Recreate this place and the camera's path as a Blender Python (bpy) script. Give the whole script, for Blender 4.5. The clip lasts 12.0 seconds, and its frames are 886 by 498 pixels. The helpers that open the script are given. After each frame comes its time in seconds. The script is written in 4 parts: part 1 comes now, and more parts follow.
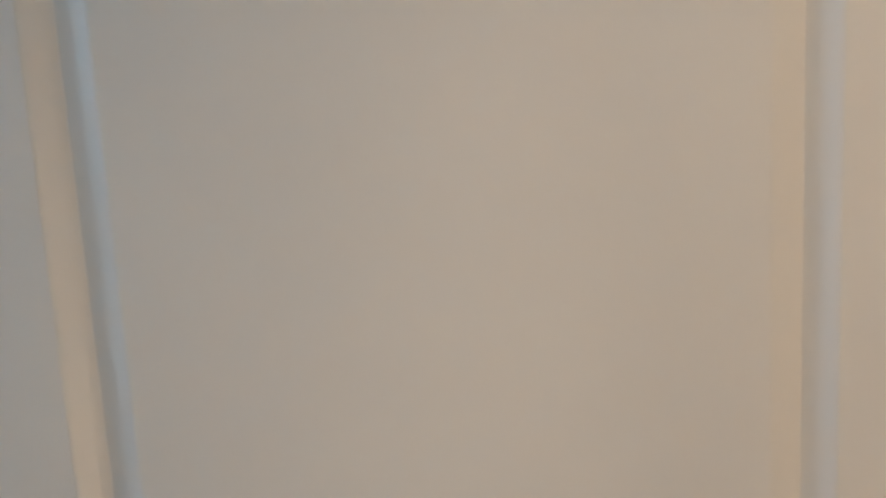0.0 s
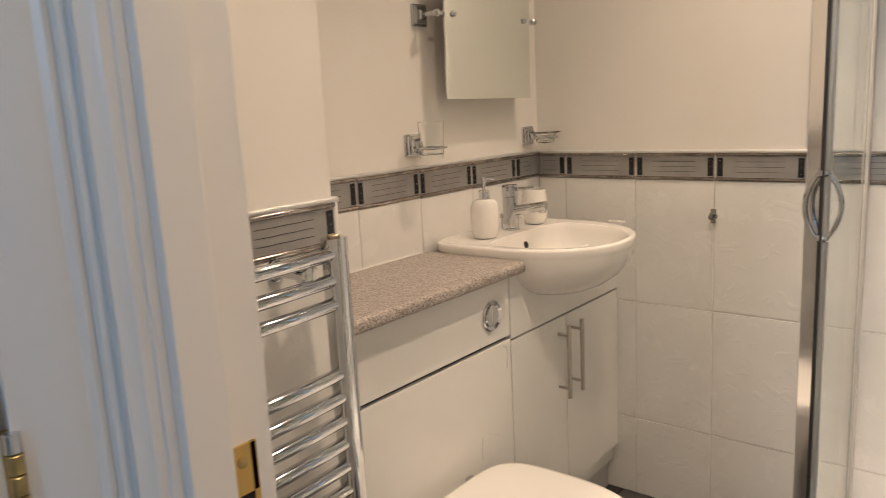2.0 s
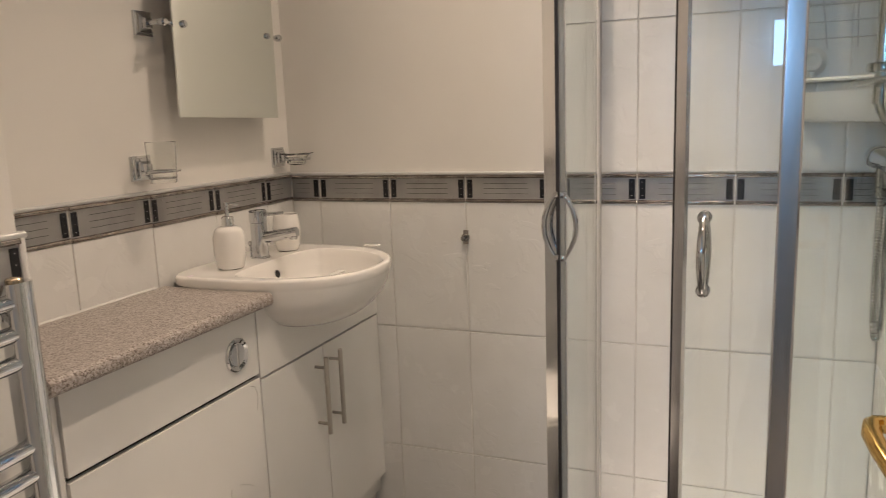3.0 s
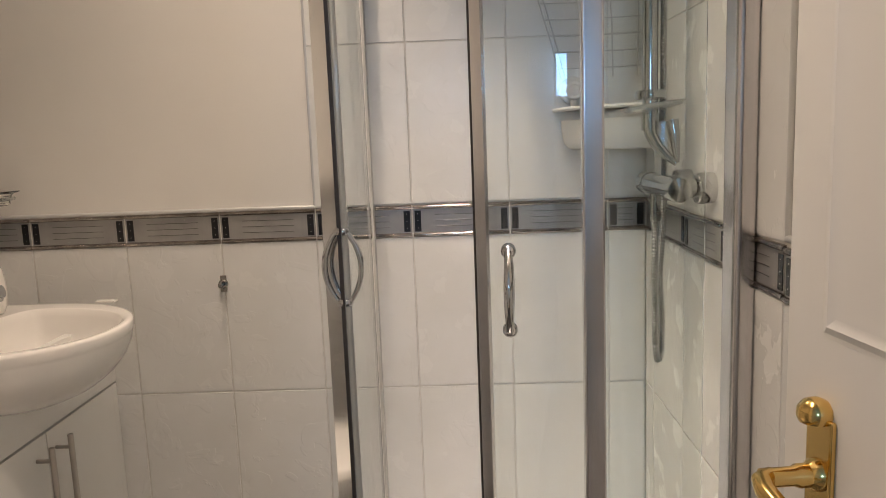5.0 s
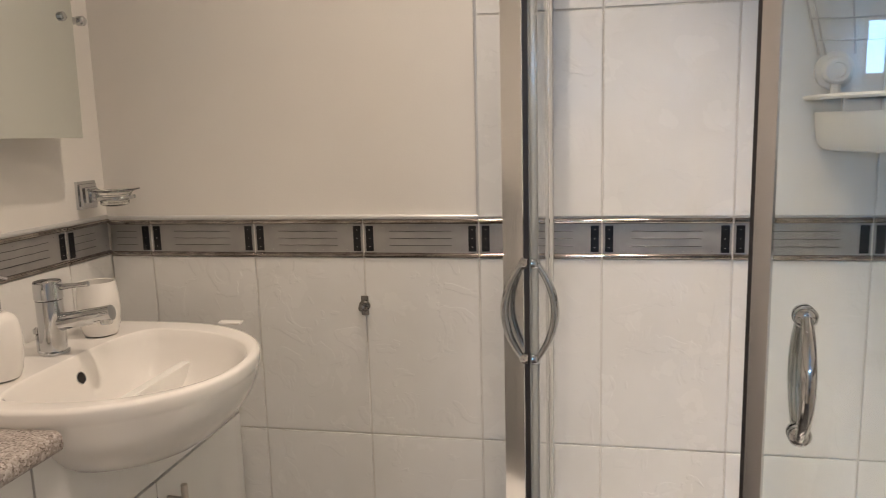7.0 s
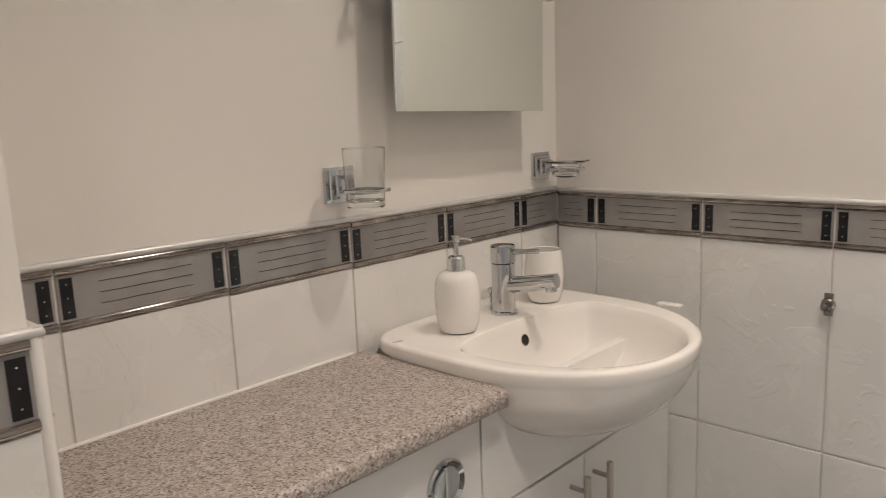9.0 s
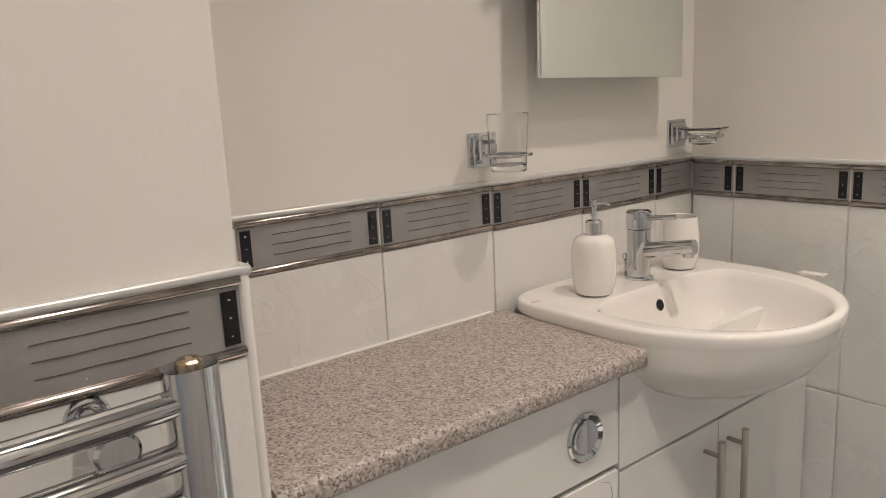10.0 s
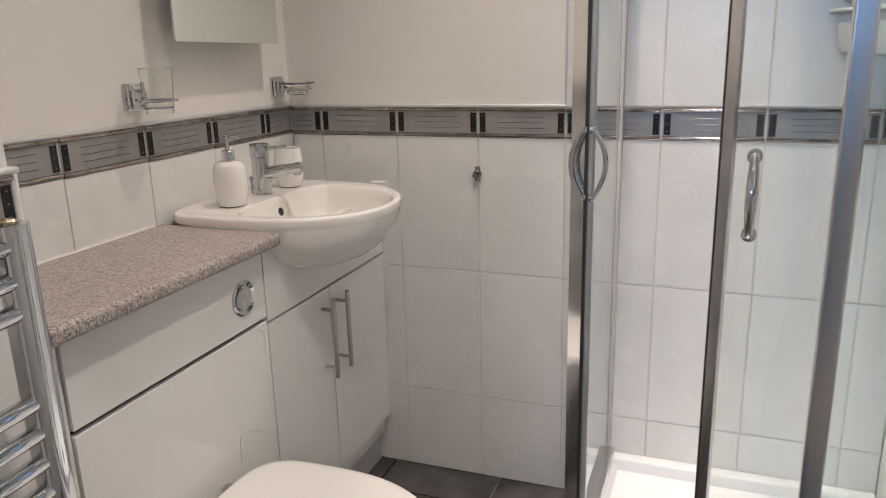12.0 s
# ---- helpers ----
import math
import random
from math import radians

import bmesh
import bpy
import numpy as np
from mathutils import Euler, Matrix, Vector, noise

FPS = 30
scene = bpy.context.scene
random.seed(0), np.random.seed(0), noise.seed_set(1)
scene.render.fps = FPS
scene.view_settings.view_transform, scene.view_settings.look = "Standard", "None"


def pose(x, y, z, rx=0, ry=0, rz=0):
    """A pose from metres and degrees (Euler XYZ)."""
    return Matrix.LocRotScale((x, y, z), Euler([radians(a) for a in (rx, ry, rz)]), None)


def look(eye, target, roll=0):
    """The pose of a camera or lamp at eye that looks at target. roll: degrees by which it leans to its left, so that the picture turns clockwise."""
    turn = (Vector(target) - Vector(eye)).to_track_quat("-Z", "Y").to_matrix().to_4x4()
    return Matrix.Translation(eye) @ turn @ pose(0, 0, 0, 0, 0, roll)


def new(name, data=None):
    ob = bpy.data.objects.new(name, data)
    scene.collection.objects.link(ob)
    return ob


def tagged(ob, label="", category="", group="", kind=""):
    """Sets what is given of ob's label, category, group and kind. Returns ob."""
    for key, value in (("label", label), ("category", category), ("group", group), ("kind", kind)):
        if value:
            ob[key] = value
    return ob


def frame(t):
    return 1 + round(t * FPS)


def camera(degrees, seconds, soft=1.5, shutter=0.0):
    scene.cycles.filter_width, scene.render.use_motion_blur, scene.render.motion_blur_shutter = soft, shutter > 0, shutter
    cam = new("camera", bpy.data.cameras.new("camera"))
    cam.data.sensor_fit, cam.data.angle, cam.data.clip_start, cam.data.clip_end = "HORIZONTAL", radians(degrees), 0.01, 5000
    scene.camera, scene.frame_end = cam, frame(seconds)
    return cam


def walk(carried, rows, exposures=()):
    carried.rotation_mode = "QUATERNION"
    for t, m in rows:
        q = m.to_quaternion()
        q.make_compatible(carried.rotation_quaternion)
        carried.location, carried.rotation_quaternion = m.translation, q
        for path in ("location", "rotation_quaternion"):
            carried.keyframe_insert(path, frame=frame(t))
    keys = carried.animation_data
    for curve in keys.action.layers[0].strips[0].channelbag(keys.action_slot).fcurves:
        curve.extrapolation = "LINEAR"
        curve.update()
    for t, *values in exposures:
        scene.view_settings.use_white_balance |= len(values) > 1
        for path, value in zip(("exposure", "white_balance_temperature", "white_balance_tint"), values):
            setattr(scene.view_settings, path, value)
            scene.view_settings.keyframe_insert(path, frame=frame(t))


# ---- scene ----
PATH = [
    (0.0, (1.206, -2.221, 1.224), (-0.774, -2.257, 0.950), -3.17),
    (0.3, (1.206, -2.218, 1.225), (-0.761, -1.971, 0.964), -2.96),
    (0.5, (1.206, -2.216, 1.226), (-0.731, -1.819, 0.925), -3.48),
    (0.7, (1.206, -2.214, 1.227), (-0.674, -1.625, 0.883), -3.47),
    (1.0, (1.208, -2.207, 1.229), (-0.532, -1.297, 0.850), -3.6),
    (1.2, (1.218, -2.187, 1.233), (-0.425, -1.116, 0.841), -3.8),
    (1.5, (1.24, -2.16, 1.24), (-0.246, -0.881, 0.844), -3.5),
    (2, (1.255, -2.047, 1.238), (0.015, -0.524, 0.86), -3.0),
    (2.5, (1.274, -1.955, 1.238), (0.265, -0.266, 0.882), -2.6),
    (3, (1.261, -1.924, 1.234), (0.524, -0.098, 0.883), -2.1),
    (3.5, (1.150, -1.914, 1.236), (0.738, 0.015, 0.896), -2.0),
    (5.5, (1.13, -1.62, 1.225), (1.078, 0.358, 0.935), -2.2),
    (6, (1.071, -1.462, 1.232), (0.988, 0.514, 0.94), -1.8),
    (6.5, (1.014, -1.421, 1.25), (0.829, 0.545, 0.935), -1.6),
    (8.5, (0.964, -1.333, 1.245), (-0.191, 0.266, 0.912), -1.9),
    (9, (0.925, -1.353, 1.243), (-0.424, 0.08, 0.892), -2.2),
    (9.5, (0.916, -1.381, 1.239), (-0.584, -0.112, 0.866), -2.3),
    (10, (0.927, -1.424, 1.231), (-0.614, -0.214, 0.831), -2.9),
    (10.5, (0.928, -1.568, 1.232), (-0.338, -0.085, 0.786), -2.2),
    (11, (0.969, -1.637, 1.227), (0.004, 0.056, 0.774), -1.2),
    (11.5, (1.04, -1.715, 1.229), (0.272, 0.069, 0.749), -0.9),
    (12, (1.158, -1.866, 1.228), (0.474, -0.061, 0.704), -1.5),
]
cam = camera(61.4, 12.0, soft=0.85, shutter=0.16)
walk(cam, [(t, look(eye, target, roll)) for t, eye, target, roll in PATH],
     exposures=[(0, 0.3, 8200, 12), (0.6, 0.2, 8050, 10), (1.1, 0.22, 7950, 8.5), (1.6, 0.1, 7700, 9), (2.0, -0.06, 7300, 12), (2.5, -0.26, 6950, 12.5),
                (3.0, -0.34, 6800, 11), (3.4, -0.42, 6950, 12.5), (5.5, -0.38, 6750, 11.5), (6.5, -0.3, 6700, 11), (8.5, -0.22, 6200, 10),
                (9.5, -0.19, 6050, 9), (10.2, -0.12, 6000, 8.5), (11, -0.1, 5900, 7.5), (12, -0.2, 5850, 9.5)])

# ---- light ----
world = bpy.data.worlds.new("sky")
scene.world = world
world.use_nodes = True
wn = world.node_tree
sky = wn.nodes.new("ShaderNodeTexSky")
sky.sky_type, sky.sun_disc = "NISHITA", False
sky.sun_elevation, sky.sun_rotation = radians(35), radians(200)
wn.nodes["Background"].inputs["Strength"].default_value = 0.12
wn.links.new(sky.outputs[0], wn.nodes["Background"].inputs["Color"])

sun = new("sun", bpy.data.lights.new("sun", "SUN"))
sun.data.energy, sun.data.angle, sun.data.color = 1.0, radians(10), (1.0, 0.95, 0.88)
sun.matrix_world = look((0, 6, 8), (0, 0, 0))


def area(name, place, target, size, watts, colour):
    ob = new(name, bpy.data.lights.new(name, "AREA"))
    ob.data.shape, ob.data.size, ob.data.size_y = "RECTANGLE", size[0], size[1]
    ob.data.energy, ob.data.color = watts, colour
    ob.matrix_world = look(place, target)
    return ob


WARM = (1.0, 0.82, 0.67)
CEIL = 2.34
# ceiling is unseen: first spot fits the mirror's shadow, others placed to balance brightness
SPOTS = [(0.66, -0.30), (0.72, -1.48), (1.14, -0.36), (1.02, -1.08)]
for i, (sx, sy) in enumerate(SPOTS):
    # the third is a narrow beam added to brighten the lower shower
    lamp = area("downlight_lamp", (sx, sy, CEIL - 0.012), (sx, sy, 0), (0.07, 0.07), (4.6, 1.2, 2.0, 7.0)[i], WARM)
    lamp.data.spread = radians((112, 112, 44, 112)[i])
    lamp.data.shape = "DISK"
HALLW = -4.3
area("window_daylight", (0.985, HALLW - 0.02, 1.59), (0.985, 0, 1.52), (0.33, 0.26), 11, (0.24, 0.54, 1.0))
# added fill over the hall: stands in for bathroom light on the closed door
hall_fill_lamp = area("hall_fill_lamp", (1.36, -1.90, CEIL - 0.012), (1.36, -1.90, 0), (0.09, 0.09), 2.8, WARM)
hall_fill_lamp.data.spread = radians(82)

# ---- materials ----


def mat(name, base, rough=0.5, metal=0.0, spec=0.5, coat=0.0, trans=0.0, ior=1.45):
    m = bpy.data.materials.new(name)
    m.use_nodes = True
    b = m.node_tree.nodes["Principled BSDF"]
    b.inputs["Base Color"].default_value = (*base, 1)
    b.inputs["Roughness"].default_value = rough
    b.inputs["Metallic"].default_value = metal
    b.inputs["Specular IOR Level"].default_value = spec
    b.inputs["Coat Weight"].default_value = coat
    b.inputs["Transmission Weight"].default_value = trans
    b.inputs["IOR"].default_value = ior
    return m


def node(m, kind, **inputs):
    n = m.node_tree.nodes.new(kind)
    for key, value in inputs.items():
        n.inputs[key.replace("_", " ")].default_value = value
    return n


def wire(m, a, b):
    m.node_tree.links.new(a, b)


def principled(m):
    return m.node_tree.nodes["Principled BSDF"]


def coords(m, shift=True, stretch=(1, 1, 1)):
    """Object coordinates in metres, moved by a random step for each object."""
    tc = node(m, "ShaderNodeTexCoord")
    mp = node(m, "ShaderNodeMapping", Scale=stretch)
    if shift:
        info = node(m, "ShaderNodeObjectInfo")
        mul = node(m, "ShaderNodeVectorMath")
        mul.operation = "MULTIPLY_ADD"
        comb = node(m, "ShaderNodeCombineXYZ")
        for k in range(3):
            wire(m, info.outputs["Random"], comb.inputs[k])
        mul.inputs[1].default_value = (37.0, 91.0, 53.0)
        wire(m, comb.outputs[0], mul.inputs[0])
        wire(m, tc.outputs["Object"], mul.inputs[2])
        wire(m, mul.outputs[0], mp.inputs[0])
    else:
        wire(m, tc.outputs["Object"], mp.inputs[0])
    return mp.outputs[0]


def mottled(m, c0, c1, scale, co, detail=4.0, lo=0.35, hi=0.65):
    n = node(m, "ShaderNodeTexNoise", Scale=scale, Detail=detail)
    wire(m, co, n.inputs["Vector"])
    r = node(m, "ShaderNodeValToRGB")
    r.color_ramp.elements[0].position, r.color_ramp.elements[0].color = lo, (*c0, 1)
    r.color_ramp.elements[1].position, r.color_ramp.elements[1].color = hi, (*c1, 1)
    wire(m, n.outputs[0], r.inputs[0])
    wire(m, r.outputs[0], principled(m).inputs["Base Color"])
    return r


def bump(m, height, strength, distance=0.001):
    b = node(m, "ShaderNodeBump", Strength=strength, Distance=distance)
    wire(m, height, b.inputs["Height"])
    wire(m, b.outputs[0], principled(m).inputs["Normal"])
    return b


def rough_var(m, co, scale, lo, hi):
    n = node(m, "ShaderNodeTexNoise", Scale=scale, Detail=5.0)
    wire(m, co, n.inputs["Vector"])
    mr = node(m, "ShaderNodeMapRange")
    mr.inputs["To Min"].default_value, mr.inputs["To Max"].default_value = lo, hi
    wire(m, n.outputs[0], mr.inputs[0])
    wire(m, mr.outputs[0], principled(m).inputs["Roughness"])


def noise_of(m, co, scale, detail=4.0):
    n = node(m, "ShaderNodeTexNoise", Scale=scale, Detail=detail)
    wire(m, co, n.inputs["Vector"])
    return n.outputs[0]


PAINT = mat("wall_paint", (0.80, 0.77, 0.72), 0.45)
co = coords(PAINT, False)
mottled(PAINT, (0.785, 0.755, 0.705), (0.815, 0.785, 0.735), 3.0, co)
bump(PAINT, noise_of(PAINT, co, 260.0), 0.25, 0.0008)

CEILING = mat("ceiling_paint", (0.82, 0.81, 0.78), 0.8)
co = coords(CEILING, False)
mottled(CEILING, (0.80, 0.79, 0.76), (0.84, 0.83, 0.80), 2.0, co)

GLOSSPAINT = mat("gloss_joinery_paint", (0.80, 0.78, 0.74), 0.28)
co = coords(GLOSSPAINT, False)
mottled(GLOSSPAINT, (0.78, 0.755, 0.715), (0.82, 0.80, 0.76), 2.5, co)
bump(GLOSSPAINT, noise_of(GLOSSPAINT, coords(GLOSSPAINT, False, (120, 120, 6)), 1.0), 0.12, 0.0006)

TILE = mat("glazed_tile", (0.80, 0.79, 0.76), 0.24, spec=0.4)
co = coords(TILE)
mottled(TILE, (0.775, 0.765, 0.735), (0.82, 0.81, 0.785), 7.0, co, 6.0)
vo = node(TILE, "ShaderNodeTexNoise", Scale=15.0, Detail=3.0, Distortion=1.3)
wire(TILE, co, vo.inputs["Vector"])
rp = node(TILE, "ShaderNodeValToRGB")
rp.color_ramp.elements[0].position, rp.color_ramp.elements[1].position = 0.55, 0.60
wire(TILE, vo.outputs[0], rp.inputs[0])
bump(TILE, rp.outputs[0], 0.30, 0.0011)
rough_var(TILE, co, 12.0, 0.20, 0.32)

GROUT = mat("grout", (0.60, 0.57, 0.52), 0.85)
co = coords(GROUT, False)
mottled(GROUT, (0.69, 0.665, 0.62), (0.78, 0.755, 0.71), 14.0, co)

BAND = mat("border_grey", (0.30, 0.29, 0.28), 0.32, metal=0.35)
co = coords(BAND)
mottled(BAND, (0.32, 0.31, 0.30), (0.38, 0.37, 0.355), 18.0, co)
BLACK = mat("border_black", (0.012, 0.012, 0.014), 0.25)
LINE = mat("border_line", (0.13, 0.125, 0.12), 0.32, metal=1.0)
STUD = mat("border_stud", (0.75, 0.74, 0.72), 0.2, metal=1.0)
RAIL = mat("border_metal_glaze", (0.36, 0.32, 0.29), 0.10, metal=0.95)
co = coords(RAIL)
mottled(RAIL, (0.25, 0.22, 0.195), (0.44, 0.40, 0.37), 30.0, co)
TRIM = mat("tile_edge_trim", (0.64, 0.635, 0.62), 0.30, metal=0.4)

CHROME = mat("chrome", (0.60, 0.61, 0.62), 0.06, metal=1.0)
co = coords(CHROME)
rough_var(CHROME, co, 40.0, 0.03, 0.11)
SATIN = mat("satin_aluminium", (0.70, 0.69, 0.70), 0.26, metal=1.0)
co = coords(SATIN, True, (60, 60, 2))
rough_var(SATIN, co, 3.0, 0.16, 0.28)
BRIGHT = mat("polished_aluminium", (0.96, 0.955, 0.95), 0.12, metal=1.0)
co = coords(BRIGHT, True, (60, 60, 2))
rough_var(BRIGHT, co, 3.0, 0.08, 0.16)
NICKEL = mat("dark_nickel", (0.34, 0.32, 0.30), 0.22, metal=1.0)
STEEL = mat("brushed_steel", (0.50, 0.46, 0.42), 0.32, metal=1.0)
co = coords(STEEL, True, (200, 200, 4))
rough_var(STEEL, co, 2.0, 0.25, 0.4)
BRASS = mat("polished_brass", (0.80, 0.55, 0.20), 0.13, metal=1.0)
co = coords(BRASS)
rough_var(BRASS, co, 60.0, 0.08, 0.26)
DULLBRASS = mat("aged_brass", (0.52, 0.38, 0.17), 0.34, metal=1.0)
co = coords(DULLBRASS)
mottled(DULLBRASS, (0.36, 0.25, 0.11), (0.62, 0.47, 0.22), 60.0, co)
SEAL = mat("black_rubber_seal", (0.035, 0.030, 0.028), 0.45)
# near-black that puts the shade inside gaps and holes into the colour
DARK = mat("gap_shade", (0.02, 0.018, 0.016), 0.8)

CERAMIC = mat("white_ceramic", (0.84, 0.81, 0.77), 0.07, coat=0.4)
co = coords(CERAMIC)
mottled(CERAMIC, (0.83, 0.80, 0.755), (0.85, 0.825, 0.785), 5.0, co)
LIDPLASTIC = mat("white_seat_plastic", (0.84, 0.82, 0.78), 0.16)
co = coords(LIDPLASTIC)
mottled(LIDPLASTIC, (0.83, 0.81, 0.77), (0.85, 0.83, 0.79), 4.0, co)
GLOSSUNIT = mat("gloss_white_laminate", (0.81, 0.80, 0.77), 0.12)
co = coords(GLOSSUNIT)
mottled(GLOSSUNIT, (0.795, 0.785, 0.755), (0.825, 0.815, 0.785), 3.0, co)
bump(GLOSSUNIT, noise_of(GLOSSUNIT, co, 5.0), 0.08, 0.002)
rough_var(GLOSSUNIT, co, 9.0, 0.09, 0.18)
TRAY = mat("white_shower_tray", (0.82, 0.82, 0.81), 0.18)
co = coords(TRAY)
mottled(TRAY, (0.80, 0.80, 0.79), (0.84, 0.84, 0.83), 5.0, co)
PLASTIC = mat("white_plastic", (0.78, 0.77, 0.74), 0.3)
PALE = mat("pale_grey_plastic", (0.55, 0.54, 0.52), 0.35)
CLEARPLASTIC = mat("clear_plastic", (0.90, 0.91, 0.88), 0.14, trans=0.72, ior=1.46)
PLUG = mat("copper_plug", (0.50, 0.41, 0.29), 0.22, metal=1.0)

WORKTOP = mat("speckled_laminate", (0.45, 0.40, 0.36), 0.33)
co = coords(WORKTOP, False)
v1 = node(WORKTOP, "ShaderNodeTexVoronoi", Scale=370.0)
wire(WORKTOP, co, v1.inputs["Vector"])
sp = node(WORKTOP, "ShaderNodeSeparateColor")
wire(WORKTOP, v1.outputs["Color"], sp.inputs[0])
r1 = node(WORKTOP, "ShaderNodeValToRGB")
r1.color_ramp.interpolation = "CONSTANT"
els = r1.color_ramp.elements
els[0].position, els[0].color = 0.0, (0.46, 0.41, 0.375, 1)
els[1].position, els[1].color = 0.28, (0.36, 0.315, 0.28, 1)
for p, c in ((0.46, (0.57, 0.53, 0.50, 1)), (0.62, (0.31, 0.268, 0.24, 1)), (0.76, (0.47, 0.42, 0.38, 1)), (0.87, (0.185, 0.15, 0.13, 1))):
    e = els.new(p)
    e.color = c
wire(WORKTOP, sp.outputs[0], r1.inputs[0])
mx = node(WORKTOP, "ShaderNodeMix")
mx.data_type, mx.blend_type = "RGBA", "MULTIPLY"
mx.inputs[0].default_value = 0.5
wire(WORKTOP, r1.outputs[0], mx.inputs[6])
r2 = node(WORKTOP, "ShaderNodeValToRGB")
r2.color_ramp.elements[0].position, r2.color_ramp.elements[1].position = 0.35, 0.65
r2.color_ramp.elements[0].color, r2.color_ramp.elements[1].color = (0.72, 0.70, 0.68, 1), (1, 1, 1, 1)
wire(WORKTOP, noise_of(WORKTOP, co, 90.0), r2.inputs[0])
wire(WORKTOP, r2.outputs[0], mx.inputs[7])
wire(WORKTOP, mx.outputs[2], principled(WORKTOP).inputs["Base Color"])
bump(WORKTOP, noise_of(WORKTOP, co, 400.0), 0.2, 0.0005)

SLATE = mat("dark_slate_tile", (0.06, 0.057, 0.055), 0.42)
co = coords(SLATE)
mottled(SLATE, (0.035, 0.033, 0.032), (0.095, 0.088, 0.082), 12.0, co, 8.0)
bump(SLATE, noise_of(SLATE, co, 35.0, 6.0), 0.4, 0.0015)
CARPET = mat("hall_carpet", (0.33, 0.28, 0.22), 0.95)
co = coords(CARPET, False)
mottled(CARPET, (0.26, 0.22, 0.17), (0.40, 0.34, 0.27), 160.0, co)
bump(CARPET, noise_of(CARPET, co, 500.0), 0.8, 0.004)
MIRROR = mat("silvered_mirror", (0.86, 0.90, 0.86), 0.015, metal=1.0)
GLASS = mat("shower_glass", (0.93, 0.97, 0.95), 0.0, trans=1.0, ior=1.45)
CLEARGLASS = mat("clear_glass", (0.97, 0.98, 0.97), 0.0, trans=1.0, ior=1.45)
SOAPWHITE = mat("pump_chrome", (0.72, 0.72, 0.72), 0.12, metal=1.0)
EMIT = mat("lamp_lens", (1, 1, 1), 0.3)
principled(EMIT).inputs["Emission Color"].default_value = (1.0, 0.82, 0.62, 1)
principled(EMIT).inputs["Emission Strength"].default_value = 20.0
SCUFF = mat("pencil_scuff", (0.30, 0.28, 0.26), 0.6)
PINK = mat("printed_mark", (0.45, 0.36, 0.42), 0.4)

# ---- mesh helpers ----


def bm_box(x0, x1, y0, y1, z0, z1, bevel=0.0, seg=2, bm=None):
    out = bm or bmesh.new()
    made = bmesh.ops.create_cube(out, size=1.0)["verts"]
    for v in made:
        v.co = Vector(((x0 + x1) / 2 + v.co.x * (x1 - x0), (y0 + y1) / 2 + v.co.y * (y1 - y0), (z0 + z1) / 2 + v.co.z * (z1 - z0)))
    if bevel:
        edges = list({e for v in made for e in v.link_edges})
        bmesh.ops.bevel(out, geom=edges, offset=bevel, segments=seg, affect="EDGES", profile=0.6)
    return out


def bm_loft(rings, cap0=True, cap1=True, bm=None, closed=True):
    """Joins rings of equally many points into one skin."""
    out = bm or bmesh.new()
    rows = [[out.verts.new(p) for p in ring] for ring in rings]
    n = len(rows[0])
    for a, b in zip(rows, rows[1:]):
        for i in range(n if closed else n - 1):
            j = (i + 1) % n
            out.faces.new((a[i], a[j], b[j], b[i]))
    if cap0:
        out.faces.new(rows[0][::-1])
    if cap1:
        out.faces.new(rows[-1])
    return out


def bm_lathe(profile, place=(0, 0, 0), axis=(0, 0, 1), n=32, bm=None, cap0=True, cap1=True):
    """Turns (radius, height) pairs round an axis."""
    turn = Vector((0, 0, 1)).rotation_difference(Vector(axis)).to_matrix()
    rings = [[Vector(place) + turn @ Vector((r * math.cos(2 * math.pi * i / n), r * math.sin(2 * math.pi * i / n), h))
              for i in range(n)] for r, h in profile]
    return bm_loft(rings, cap0, cap1, bm)


def bm_rod(a, b, r, n=16, bm=None, edge=0.0):
    d = (Vector(b) - Vector(a))
    h = d.length
    prof = [(r - edge, 0), (r, edge), (r, h - edge), (r - edge, h)] if edge else [(r, 0), (r, h)]
    return bm_lathe(prof, a, d, n, bm)


def bm_tube(path, r, n=10, bm=None, closed=False, radii=None):
    """A round tube along a line of points."""
    pts = [Vector(p) for p in path]
    m = len(pts)
    rings, up = [], None
    for i, p in enumerate(pts):
        if closed:
            d = (pts[(i + 1) % m] - pts[i - 1]).normalized()
        else:
            d = (pts[min(i + 1, m - 1)] - pts[max(i - 1, 0)]).normalized()
        if up is None:
            up = d.orthogonal().normalized()
        up = (up - d * up.dot(d)).normalized()
        side = d.cross(up)
        rr = radii[i] if radii else r
        rings.append([p + rr * (up * math.cos(2 * math.pi * k / n) + side * math.sin(2 * math.pi * k / n)) for k in range(n)])
    if closed:
        rings.append(rings[0])
        out = bm_loft(rings, False, False, bm)
        bmesh.ops.remove_doubles(out, verts=out.verts, dist=1e-6)
        return out
    return bm_loft(rings, True, True, bm)


def bm_prism(outline, z0, z1, bm=None, bevel=0.0):
    out = bm or bmesh.new()
    bm_loft([[(x, y, z0) for x, y in outline], [(x, y, z1) for x, y in outline]], True, True, out)
    if bevel:
        edges = [e for e in out.edges if abs(e.verts[0].co.z - e.verts[1].co.z) < 1e-6]
        bmesh.ops.bevel(out, geom=edges, offset=bevel, segments=2, affect="EDGES")
    return out


